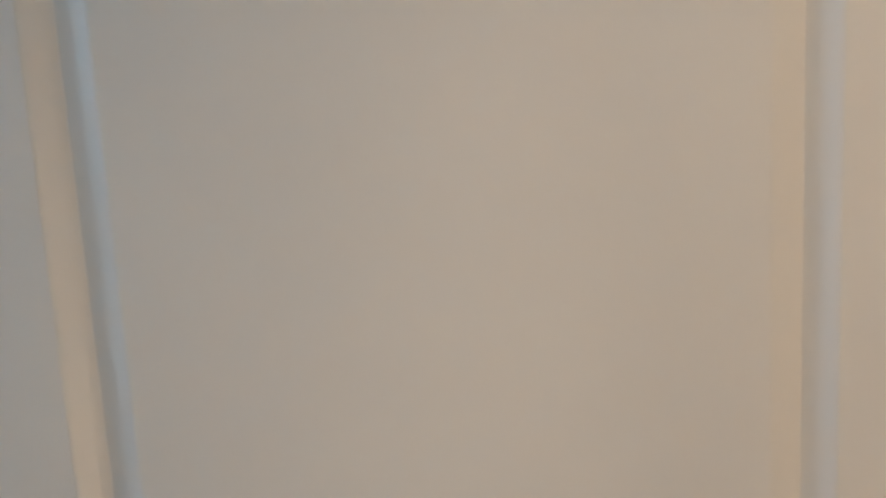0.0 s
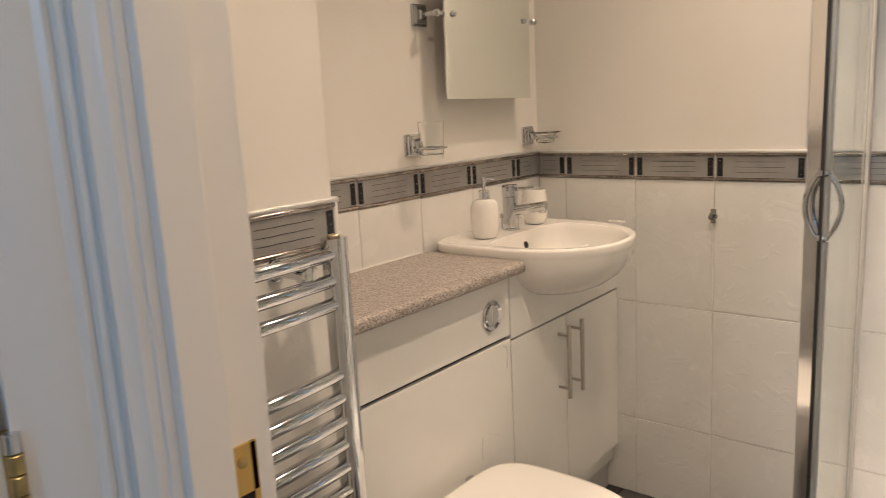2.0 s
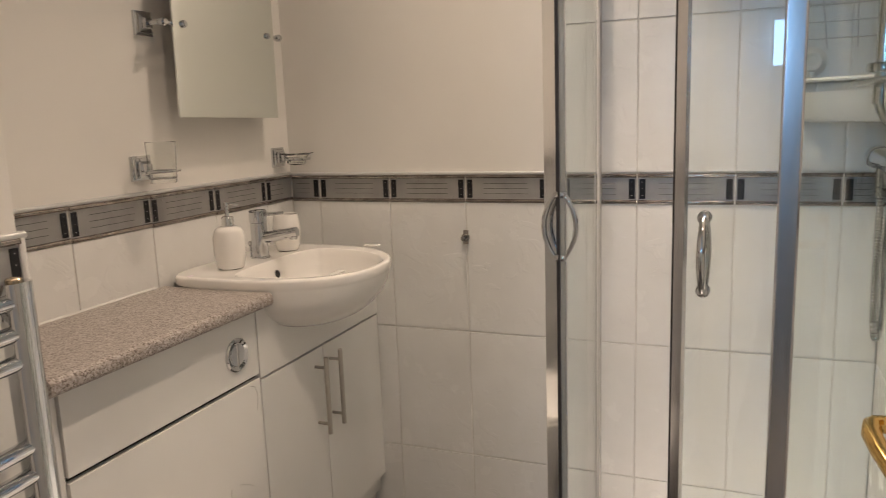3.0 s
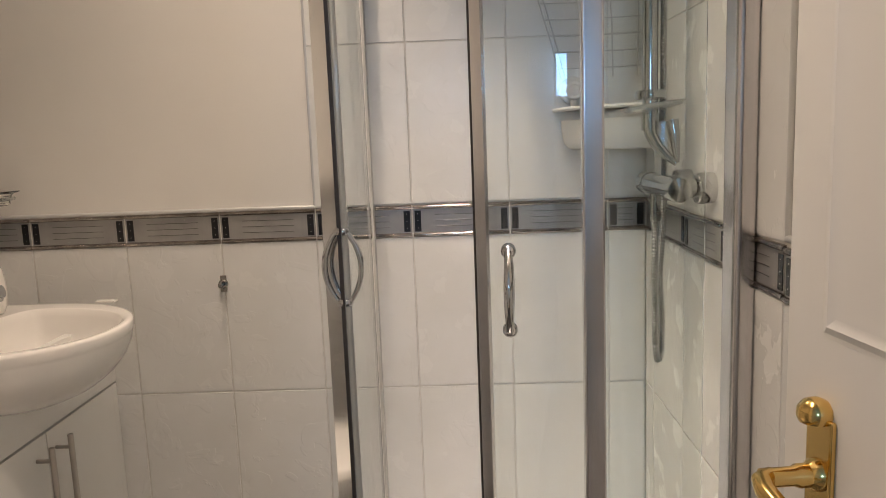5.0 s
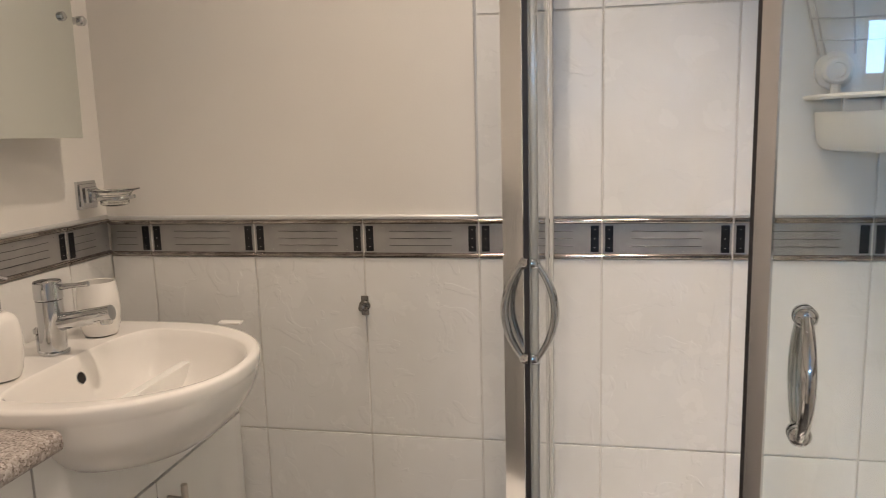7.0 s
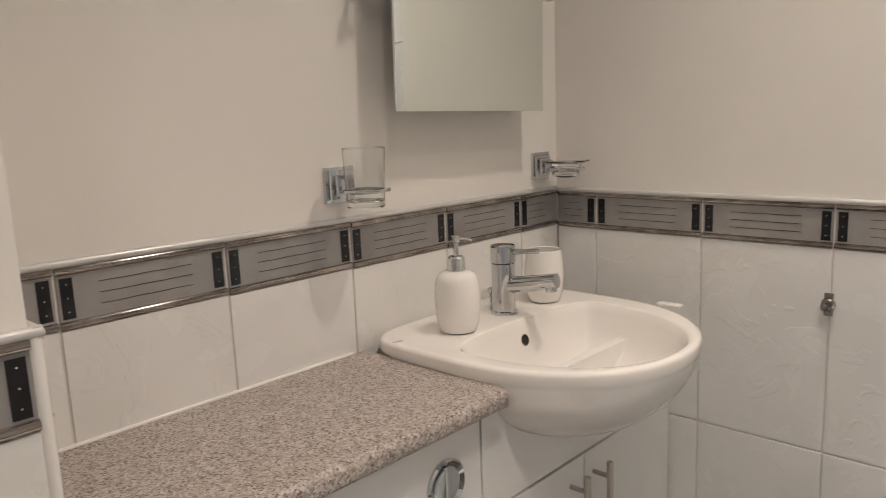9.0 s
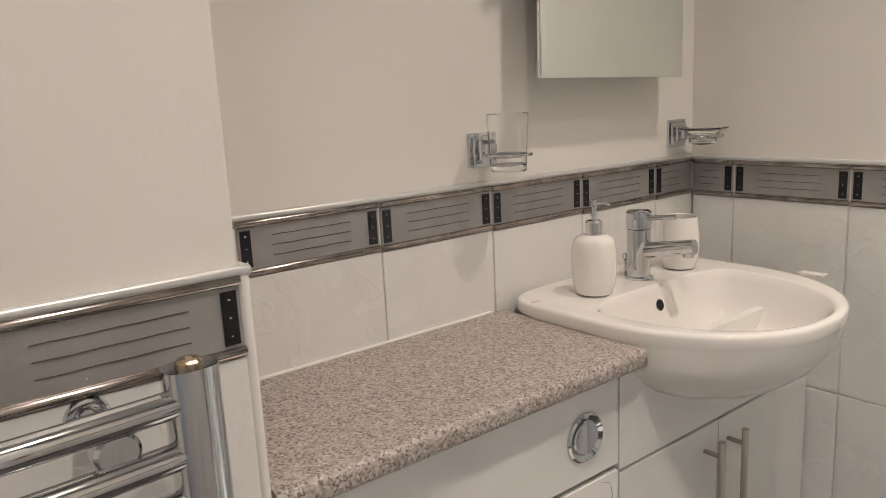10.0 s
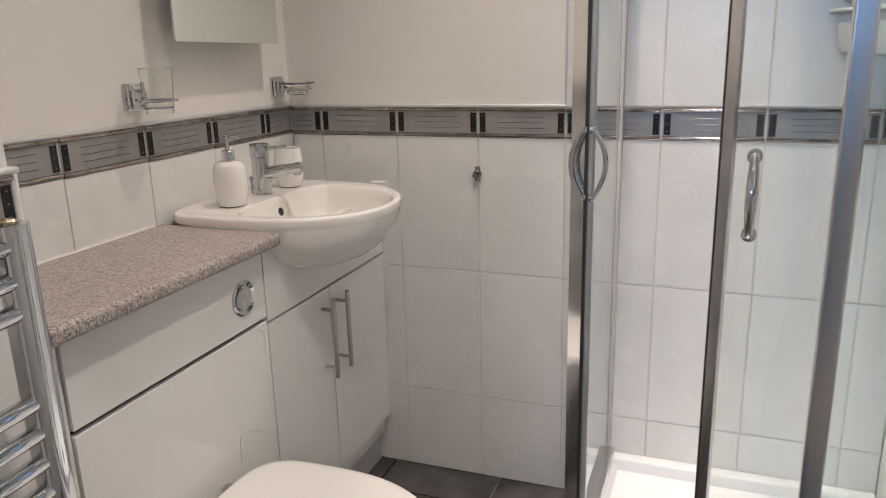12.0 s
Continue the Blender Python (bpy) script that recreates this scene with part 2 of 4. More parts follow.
def mesh_of(name, bm, material, angle=38):
    bmesh.ops.recalc_face_normals(bm, faces=bm.faces)
    me = bpy.data.meshes.new(name)
    bm.to_mesh(me)
    bm.free()
    me.materials.append(material)
    me.shade_smooth()
    if len(me.polygons) > 3000:
        me.set_sharp_from_angle(angle=radians(angle))
        return me
    # normals weighted by area, so that large flat faces stay flat beside rounded edges
    limit = math.cos(radians(angle))
    faces = [(p.normal.copy(), p.area, tuple(p.vertices)) for p in me.polygons]
    around = {}
    for i, f_ in enumerate(faces):
        for v in f_[2]:
            around.setdefault(v, []).append(i)
    split = []
    for n_, area_, verts in faces:
        for v in verts:
            acc = Vector()
            for j in around[v]:
                if faces[j][0].dot(n_) > limit:
                    acc += faces[j][0] * faces[j][1]
            split.append(acc.normalized() if acc.length > 0 else n_)
    me.normals_split_custom_set(split)
    return me


def part(name, bm, material, parent=None, label="", angle=38):
    ob = new(name, mesh_of(name, bm, material, angle))
    if parent:
        ob.parent = parent
    if label:
        tagged(ob, label)
    return ob


def thing(name, place=(0, 0, 0), label="", category="", group="", kind=""):
    ob = new(name)
    ob.empty_display_size = 0.05
    ob.matrix_world = pose(*place)
    return tagged(ob, label, category, group, kind)


def structure(name, bm, material, label, category):
    return tagged(part(name, bm, material), label, category, kind="structure")


def dshape(cx, cy, back, front, hw, nf=2.0, nb=5.0, count=64, hl=0):
    """Outline that is round at the front and squarer at the back."""
    pts = []
    for i in range(count):
        a = 2 * math.pi * i / count
        c, s = math.cos(a), math.sin(a)
        n = nf if c >= 0 else nb
        rx = front - cx if c >= 0 else cx - back
        pts.append((cx + math.copysign(rx * abs(c) ** (2 / n), c), cy + math.copysign((hw if s > 0 or not hl else hl) * abs(s) ** (2 / n), s)))
    return pts


def at_z(outline, z):
    return [(x, y, z) for x, y in outline]


# ---- plan ----
XR = 1.567            # face of the tiles on the shower wall
BEDY = 0.008          # tiles stand this far before the plaster
Z0, Z1, Z2, ZB, ZT = 0.0, 0.254, 0.628, 0.998, 1.080
BOXX, BOXY = 0.299, -1.154        # boxed-out wall behind the towel radiator
YR, YH = -1.730, -1.810           # door wall: face in the room, face in the hall
JL, JR = 0.823, 1.543             # clear opening of the bathroom door
BX = [0.096 + 0.2304 * k for k in range(7)]        # joints on the basin end wall
AY = [-0.132 - 0.2272 * k for k in range(5)]       # joints along the vanity wall
RY = [-0.0745 - 0.2285 * k for k in range(4)]      # joints on the shower wall

# ---- structure ----
bm = bm_box(-0.12, 0.72, -1.80, 0.12, -0.12, -0.012)
bm_box(0.72, XR + 0.14, -1.80, 0.12, -0.12, -0.012, bm=bm)
floor = structure("floor", bm, GROUT, "dark slate tiled bathroom floor with pale grout", "floor")
wall_vanity = structure("wall_vanity", bm_box(-0.12, -BEDY, YR - 0.02, 0.12, -0.012, CEIL), PAINT, "cream painted wall with white tiles below a grey border", "wall")
wall_end = structure("wall_end", bm_box(-BEDY, XR + 0.12, BEDY, 0.12, -0.012, CEIL), PAINT, "cream painted end wall with white tiles below and in the shower", "wall")
wall_shower = structure("wall_shower", bm_box(XR + BEDY, XR + 0.12, YR - 0.09, BEDY, -0.012, CEIL), PAINT, "white tiled shower wall, painted cream beside the door", "wall")
bm = bm_box(-BEDY, BOXX - BEDY, YR, BOXY - BEDY, -0.012, CEIL, 0.003)
wall_boxing = structure("wall_boxing", bm, PAINT, "boxed-out cream wall behind the towel radiator", "wall")
bm = bm_box(-BEDY, JL - 0.03, YH, YR, -0.012, CEIL)
bm_box(JL - 0.03, XR + 0.12, YH, YR, 2.03, CEIL, bm=bm)
wall_door = structure("wall_door", bm, PAINT, "painted partition wall with the bathroom doorway", "wall")
ceiling = structure("ceiling", bm_box(-0.12, 1.95, -4.5, 0.12, CEIL, CEIL + 0.1), CEILING, "flat white painted ceiling", "ceiling")

# hall
HX0, HX1 = 0.745, 1.85
structure("hall_floor", bm_box(0.60, HX1 + 0.1, -4.5, -1.80, -0.12, -0.002), CARPET, "plain beige hall carpet", "floor")
HD0, HD1, HDZ = -1.882, -2.628, 1.985      # leaf of the closed door in the hall
bm = bm_box(HX0 - 0.12, HX0, HD0 + 0.006, YH, -0.01, CEIL)
bm_box(HX0 - 0.12, HX0, -4.4, HD1 - 0.012, -0.01, CEIL, bm=bm)
bm_box(HX0 - 0.12, HX0, HD1 - 0.012, HD0 + 0.006, HDZ + 0.012, CEIL, bm=bm)
structure("wall_hall_side", bm, PAINT, "cream painted hall wall beside the closed door", "wall")
structure("wall_hall_far_side", bm_box(HX1, HX1 + 0.12, -4.4, YH, -0.01, CEIL), PAINT, "cream painted hall wall", "wall")
structure("wall_hall_return", bm_box(XR + 0.12, HX1 + 0.12, YH, YH + 0.1, -0.01, CEIL), PAINT, "cream painted hall wall end", "wall")
WX0, WX1, WZ0, WZ1 = 0.77, 1.20, 1.41, 1.77
bm = bm_box(HX0 - 0.12, WX0, HALLW - 0.12, HALLW, -0.01, CEIL)
bm_box(WX1, HX1 + 0.12, HALLW - 0.12, HALLW, -0.01, CEIL, bm=bm)
bm_box(WX0, WX1, HALLW - 0.12, HALLW, -0.01, WZ0, bm=bm)
bm_box(WX0, WX1, HALLW - 0.12, HALLW, WZ1, CEIL, bm=bm)
structure("wall_hall_window", bm, PAINT, "cream painted hall end wall with a window", "wall")
win = thing("window_1", (0, 0, 0), "white framed window at the hall end", "window", kind="structure")
bm = bm_box(WX0, WX0 + 0.05, HALLW - 0.09, HALLW - 0.03, WZ0, WZ1, 0.004)
bm_box(WX1 - 0.05, WX1, HALLW - 0.09, HALLW - 0.03, WZ0, WZ1, 0.004, bm=bm)
bm_box(WX0 + 0.05, WX1 - 0.05, HALLW - 0.09, HALLW - 0.03, WZ0, WZ0 + 0.05, 0.004, bm=bm)
bm_box(WX0 + 0.05, WX1 - 0.05, HALLW - 0.09, HALLW - 0.03, WZ1 - 0.05, WZ1, 0.004, bm=bm)
part("window_frame", bm, GLOSSPAINT, win)
pane = part("pane", bm_box(WX0 + 0.05, WX1 - 0.05, HALLW - 0.064, HALLW - 0.058, WZ0 + 0.05, WZ1 - 0.05), CLEARGLASS, win)
pane.visible_shadow = False
structure("ground", bm_box(-300, 300, -300, 300, -3.1, -3.0), CARPET, "ground outside below the window", "ground")

# bathroom door lining, stops and architraves
lining = thing("door_lining", (0, 0, 0), "cream gloss painted door lining with stops", "door frame", kind="structure")
part("lining_side", bm_box(JL - 0.03, JL, YH - 0.001, YR + 0.001, 0, 2.03, 0.002), GLOSSPAINT, lining)
part("lining_side", bm_box(JR, JR + 0.030, YH - 0.001, YR + 0.001, 0, 2.03, 0.002), GLOSSPAINT, lining)
part("lining_head", bm_box(JL, JR, YH - 0.001, YR + 0.001, 2.005, 2.03, 0.002), GLOSSPAINT, lining)
part("stop", bm_box(JL, JL + 0.012, YH + 0.006, YR - 0.040, 0, 2.0, 0.002), GLOSSPAINT, lining)


def architrave(u0, u1, face, name, axis, out, z0=0.0, z1=2.09, thick=1.0):
    """Moulded casing: a stepped ogee section swept upwards."""
    sec = [(0, 0), (0, 0.014), (0.10, 0.018), (0.30, 0.018), (0.36, 0.013), (0.46, 0.012), (0.62, 0.0165), (0.78, 0.017), (0.86, 0.011), (0.97, 0.009), (1, 0.007), (1, 0)]
    if thick > 1:
        sec = sec[:4] + [(0.36, 0.0155), (0.50, 0.0150), (0.70, 0.0105), (0.90, 0.006), (1, 0.0045), (1, 0)]
    pts = []
    for s, h in sec:
        u, h = u0 + (u1 - u0) * s, h * thick
        pts.append((u, face + out * h) if axis == "x" else (face + out * h, u))
    return structure(name, bm_prism(pts, z0, z1), GLOSSPAINT, "moulded gloss painted door architrave", "architrave")


architrave(HX0 + 0.033, JL - 0.004, YH, "architrave_bathroom", "x", -1)
architrave(YH - 0.002, HD0 + 0.005, HX0, "architrave_hall", "y", 1, thick=1.9)
architrave(HD1 - 0.065, HD1 - 0.008, HX0, "architrave_hall_far", "y", 1)
structure("architrave_head", bm_box(HX0, HX0 + 0.017, HD1 - 0.06, HD0 + 0.010, HDZ + 0.01, HDZ + 0.07, 0.004), GLOSSPAINT, "gloss painted door head casing", "architrave")

# strike plate in the lining
strike = thing("strike_plate", (JL, -1.758, 0.94), "brass strike plate screwed into the door lining", "strike plate")
bm = bmesh.new()
for z0, z1 in ((0.030, 0.068), (-0.006, 0.012), (-0.080, -0.036)):
    bm_box(0.0, 0.0022, -0.013, 0.013, z0, z1, 0.0006, bm=bm)
bm_box(0.0, 0.0022, -0.013, -0.008, -0.08, 0.068, bm=bm)
bm_box(0.0, 0.0022, 0.008, 0.013, -0.08, 0.068, bm=bm)
part("plate", bm, BRASS, strike)
part("latch_hole", bm_box(0.0002, 0.0012, -0.008, 0.008, 0.012, 0.030), DARK, strike)
part("bolt_hole", bm_box(0.0002, 0.0012, -0.008, 0.008, -0.036, -0.006), DARK, strike)
for z in (0.055, -0.064):
    part("screw", bm_lathe([(0.0042, 0), (0.0042, 0.0008), (0.002, 0.0014)], (0.0022, 0, z), (1, 0, 0), 12), DULLBRASS, strike)

# closed panelled door in the hall
door1 = thing("door_1", (0, 0, 0), "closed white panelled hall door with brass hinges", "door", kind="structure")
DX = HX0 + 0.004
PY0, PY1 = -1.985, -2.476
part("stile", bm_box(DX - 0.035, DX, PY0, HD0, 0.008, HDZ, 0.0015), GLOSSPAINT, door1)
part("stile", bm_box(DX - 0.035, DX, HD1, PY1, 0.008, HDZ, 0.0015), GLOSSPAINT, door1)
for z0, z1 in ((0.008, 0.22), (1.78, HDZ)):
    part("rail", bm_box(DX - 0.035, DX, PY1, PY0, z0, z1, 0.0015), GLOSSPAINT, door1)
rings = []
for inset, depth in ((0.0, 0.0), (0.003, -0.0008), (0.016, -0.0080), (0.019, -0.0090), (0.022, -0.0083), (0.040, -0.0012), (0.044, -0.001)):
    rings.append([(DX + depth, y, z) for y, z in ((PY0 - inset, 0.22 + inset), (PY1 + inset, 0.22 + inset), (PY1 + inset, 1.78 - inset), (PY0 - inset, 1.78 - inset))])
part("panel", bm_loft(rings, False, True), GLOSSPAINT, door1, angle=20)
for zc in (1.012, 0.24, 1.76):
    hinge = part("hinge", bm_box(DX - 0.002, DX + 0.0012, HD0 - 0.001, HD0 + 0.006, zc - 0.036, zc + 0.036), DULLBRASS, door1, "brass butt hinge")
    for k in range(5):
        z = zc - 0.036 + 0.0145 * k
        part("knuckle", bm_rod((DX + 0.006, HD0 + 0.004, z), (DX + 0.006, HD0 + 0.004, z + 0.0138), 0.0055, 14, edge=0.0008), (SOAPWHITE if k == 4 else DULLBRASS), hinge)

# open bathroom door
LEAF = 0.674
leaf_angle = 6.0
door2 = thing("door_2", (1.538, -1.752, 0), "white bathroom door standing open with brass lever", "door", kind="structure")
door2.matrix_world = pose(1.538, -1.752, 0, 0, 0, leaf_angle)
part("leaf", bm_box(-0.035, 0.0, 0.0, LEAF, 0.008, 1.985, 0.002), GLOSSPAINT, door2)
for zz0, zz1 in ((0.20, 0.80), (1.05, 1.85)):
    for yy0, yy1 in ((0.11, 0.33), (0.41, 0.62)):
        rings = []
        for inset, depth in ((0.0, 0.0), (0.004, 0.001), (0.010, 0.003), (0.018, 0.0005), (0.03, 0.0005)):
            rings.append([(-0.0352 - depth, y, z) for y, z in ((yy0 + inset, zz0 + inset), (yy1 - inset, zz0 + inset), (yy1 - inset, zz1 - inset), (yy0 + inset, zz1 - inset))])
        part("panel", bm_loft(rings, False, True), GLOSSPAINT, door2, angle=20)
LZ = 0.930
LY = LEAF - 0.062
plate = part("handle_plate", bm_box(-0.041, -0.035, LY - 0.018, LY + 0.018, LZ - 0.170, LZ + 0.052, 0.0025, 3), BRASS, door2, "polished brass lever handle")
part("plate_finial", bm_lathe([(0.013, 0.0), (0.015, 0.005), (0.0145, 0.012), (0.010, 0.018), (0.003, 0.021)], (-0.044, LY, LZ + 0.048), n=20), BRASS, plate)
part("neck", bm_lathe([(0.015, 0), (0.014, 0.005), (0.0105, 0.009), (0.0105, 0.018), (0.0085, 0.022), (0.0085, 0.050)], (-0.040, LY, LZ), (-1, 0, 0), 20), BRASS, plate)
lever_path = [(-0.080, LY + 0.002, LZ), (-0.091, LY - 0.004, LZ), (-0.095, LY - 0.018, LZ - 0.003), (-0.094, LY - 0.045, LZ - 0.008), (-0.090, LY - 0.075, LZ - 0.014), (-0.086, LY - 0.098, LZ - 0.020), (-0.084, LY - 0.108, LZ - 0.022)]
part("lever", bm_tube(lever_path, 0.009, 14, radii=[0.0085, 0.009, 0.009, 0.0085, 0.0085, 0.0095, 0.008]), BRASS, plate)

# ---- downlights ----
# the last place is the bezel of the added, unseen hall fill
for i, (sx, sy) in enumerate(SPOTS + [(1.36, -1.90)]):
    dl = thing("downlight", (sx, sy, CEIL), "small round recessed ceiling downlight", "ceiling light", "ceiling downlights")
    part("bezel", bm_lathe([(0.040, -0.002), (0.044, -0.007), (0.052, -0.006), (0.055, -0.001), (0.055, 0.0)], n=32, cap0=False, cap1=False), CHROME, dl)

# ---- vanity furniture ----
FX = 0.268
wc_unit = thing("toilet_cabinet", (0, 0, 0), "gloss white toilet cistern cabinet with flush button", "cabinet")
part("body", bm_box(0.0, FX - 0.019, BOXY + 0.004, -0.592, 0.10, 0.831), GLOSSUNIT, wc_unit)
part("end_filler", bm_box(FX - 0.018, FX - 0.006, BOXY + 0.003, -1.114, 0.0, 0.831, 0.001), GLOSSUNIT, wc_unit)
up = part("upper_panel", bm_box(FX - 0.018, FX, -1.112, -0.593, 0.679, 0.829, 0.0015), GLOSSUNIT, wc_unit)
part("lower_panel", bm_box(FX - 0.018, FX, -1.112, -0.593, 0.0, 0.669, 0.0015), GLOSSUNIT, wc_unit)
# dark strip set in the joint between the panels as its shade
part("shadow_gap", bm_box(FX - 0.019, FX - 0.012, -1.112, -0.593, 0.6700, 0.678), DARK, wc_unit)
fb = part("flush_button", bm_lathe([(0.026, 0.0), (0.026, 0.002), (0.034, 0.0055), (0.037, 0.003), (0.037, 0.0)], (FX, -0.668, 0.746), (1, 0, 0), 36, cap0=False, cap1=False), CHROME, up, "round chrome dual flush button")
for side in (-1, 1):
    pts = []
    for k in range(17):
        a = math.pi / 2 + side * math.pi * (0.04 + 0.92 * k / 16)
        pts.append((0.0245 * math.cos(a) + side * -0.001, 0.0245 * math.sin(a)))
    rings = [[(FX + h, -0.668 + u * s, 0.746 + v * s) for u, v in pts] for h, s in ((0.0005, 1.0), (0.0035, 1.0), (0.005, 0.92))]
    part("flush_button_half", bm_loft(rings), CHROME, up)

for wob in ([(-0.723, 0.462), (-0.727, 0.432), (-0.727, 0.405)], [(-0.612, 0.60), (-0.606, 0.635), (-0.614, 0.655), (-0.630, 0.662)], [(-0.692, 0.458), (-0.668, 0.449), (-0.650, 0.436)]):
    part("scuff", bm_tube([(FX + 0.0004, y, z) for y, z in wob], 0.0004, 5), SCUFF, wc_unit)

basin_unit = thing("basin_cabinet", (0, 0, 0), "gloss white two-door basin cabinet with steel handles", "cabinet")
part("body", bm_box(0.0, FX - 0.019, -0.588, -0.004, 0.10, 0.70), GLOSSUNIT, basin_unit)
part("plinth", bm_box(0.06, FX - 0.038, -0.588, -0.002, 0.0, 0.145), PALE, basin_unit)
part("fascia", bm_box(FX - 0.018, FX, -0.589, -0.003, 0.666, 0.831, 0.0015), GLOSSUNIT, basin_unit)
# dark strip before the white body, painting the shade above the doors
part("shadow_gap", bm_box(FX - 0.019, FX - 0.010, -0.588, -0.026, 0.6614, 0.6656), DARK, basin_unit)
for y0, y1, hy in ((-0.589, -0.3215, -0.362), (-0.3185, -0.026, -0.290)):
    dr = part("door", bm_box(FX - 0.018, FX, y0, y1, 0.155, 0.661, 0.0015), GLOSSUNIT, basin_unit)
    hx = FX + 0.033
    part("handle", bm_rod((hx, hy, 0.440), (hx, hy, 0.645), 0.006, 16, edge=0.0008), STEEL, dr, "brushed steel bar handle")
    for hz in (0.467, 0.617):
        part("handle_foot", bm_rod((FX, hy, hz), (hx, hy, hz), 0.0042, 12), STEEL, dr)
part("end_filler", bm_box(FX - 0.018, FX - 0.002, -0.024, -0.001, 0.155, 0.661, 0.001), GLOSSUNIT, basin_unit)

# worktop with a rounded front edge
CT, CB = 0.862, 0.8325
prof = [(0.002, CB), (0.290, CB)]
for k in range(7):
    a = -math.pi / 2 + math.pi * k / 6 * 0.5
    prof.append((0.294 + 0.010 * math.cos(a), CB + 0.010 + 0.010 * math.sin(a)))
for k in range(7):
    a = math.pi / 2 * k / 6
    prof.append((0.292 + 0.012 * math.cos(a), CT - 0.012 + 0.012 * math.sin(a)))
prof.append((0.002, CT))
bm = bm_loft([[(x, BOXY + 0.003, z) for x, z in prof], [(x, -0.572, z) for x, z in prof]])
worktop = thing("worktop", (0, 0, 0), "speckled beige stone-look laminate worktop", "worktop")
part("slab", bm, WORKTOP, worktop)
part("end_strip", bm_loft([[(x, -0.5718, z) for x, z in prof], [(x, -0.5708, z) for x, z in prof]]), WORKTOP, worktop)
# near-black strip that paints the shade under the front edge
part("underside_shade", bm_box(0.270, 0.286, BOXY + 0.005, -0.575, CB - 0.0015, CB - 0.0001), DARK, worktop)
tagged(part("sealant_bead", bm_rod((0.0025, BOXY, CT + 0.001), (0.0025, -0.60, CT + 0.001), 0.003, 8), CERAMIC), "thin white sealant bead behind worktop", "sealant", kind="structure")

# basin
basin = thing("basin", (0, 0, 0), "white ceramic semi-recessed basin set in the vanity", "basin")
outer = lambda d: dshape(0.20, -0.35, 0.003 + d * 0.3, 0.461 - d, 0.248 - d, 2.12, 7.0, hl=0.227 - d)
bowl_mouth = dshape(0.21, -0.345, 0.146, 0.443, 0.190, 2.1, 3.2, hl=0.186)
inner = lambda s: [(0.29 + (x - 0.29) * s, -0.345 + (y + 0.345) * s) for x, y in bowl_mouth]
under = lambda s: dshape(0.26, -0.349, 0.26 - 0.14 * s, 0.26 + 0.196 * s, 0.243 * s, 2.0, 2.2, hl=0.221 * s)


def blend(a, c, t):
    return [(p[0] + (q[0] - p[0]) * t, p[1] + (q[1] - p[1]) * t) for p, q in zip(a, c)]


rings = [at_z(under(0.10), 0.736), at_z(under(0.30), 0.739), at_z(under(0.50), 0.749), at_z(under(0.68), 0.765), at_z(under(0.82), 0.787),
         at_z(under(0.92), 0.812), at_z(blend(under(0.985), outer(0.008), 0.45), 0.838), at_z(blend(under(1.0), outer(0.003), 0.9), 0.858), at_z(outer(0.002), 0.8630), at_z(outer(0.0), 0.868), at_z(outer(0.0), 0.880),
         at_z(outer(0.0025), 0.8845), at_z(outer(0.007), 0.886), at_z(outer(0.012), 0.8862), at_z(inner(1.03), 0.885), at_z(inner(1.0), 0.882), at_z(inner(0.965), 0.868),
         at_z(inner(0.91), 0.836), at_z(inner(0.80), 0.806), at_z(inner(0.62), 0.787), at_z(inner(0.35), 0.776), at_z(inner(0.12), 0.772)]
part("bowl", bm_loft(rings), CERAMIC, basin, angle=60)
part("overflow", bm_lathe([(0.0095, 0.0), (0.0095, 0.0014), (0.0105, 0.0018), (0.0112, 0.001), (0.0112, 0.0)], (0.1555, -0.334, 0.848), (0.92, 0, 0.25), 24, cap0=False, cap1=False), CHROME, basin)
part("overflow_hole", bm_lathe([(0.0098, 0.0), (0.0098, 0.0012)], (0.1552, -0.334, 0.848), (0.92, 0, 0.25), 20), DARK, basin)
part("waste", bm_lathe([(0.034, 0.0), (0.033, 0.003), (0.026, 0.004), (0.024, 0.002)], (0.29, -0.345, 0.7725), n=28), CHROME, basin)
part("printed_mark", bm_box(0.066, 0.074, -0.568, -0.550, 0.8860, 0.8865), PINK, basin)

# mixer tap
TX, TY, TZ = 0.098, -0.318, 0.886
tap = thing("basin_tap", (TX, TY, TZ), "chrome monobloc mixer tap on the basin", "tap")
part("body", bm_lathe([(0.0245, 0), (0.0245, 0.004), (0.0215, 0.006), (0.0215, 0.092)], n=36), CHROME, tap)
part("cap", bm_lathe([(0.0215, 0.0935), (0.0228, 0.095), (0.0228, 0.122), (0.021, 0.125), (0.010, 0.1265), (0.001, 0.127)], n=36), CHROME, tap)
part("lever", bm_tube([(0.018, 0.004, 0.113), (0.048, 0.009, 0.116), (0.069, 0.012, 0.118)], 0.004, 12, radii=[0.0055, 0.0042, 0.0045]), CHROME, tap)
part("spout", bm_tube([(0.010, 0.002, 0.052), (0.045, 0.006, 0.058), (0.085, 0.012, 0.065), (0.106, 0.015, 0.069)], 0.014, 18, radii=[0.0155, 0.0145, 0.0135, 0.013]), CHROME, tap)
part("aerator", bm_lathe([(0.0095, 0), (0.0105, 0.003), (0.0105, 0.014)], (0.095, 0.0135, 0.049), n=20), CHROME, tap)
part("plug_rod", bm_rod((-0.029, -0.002, 0.0), (-0.029, -0.002, 0.030), 0.003, 10), CHROME, tap)
part("plug_knob", bm_lathe([(0.001, 0.030), (0.006, 0.033), (0.006, 0.041), (0.001, 0.044)], (-0.029, -0.002, 0), n=14), CHROME, tap)

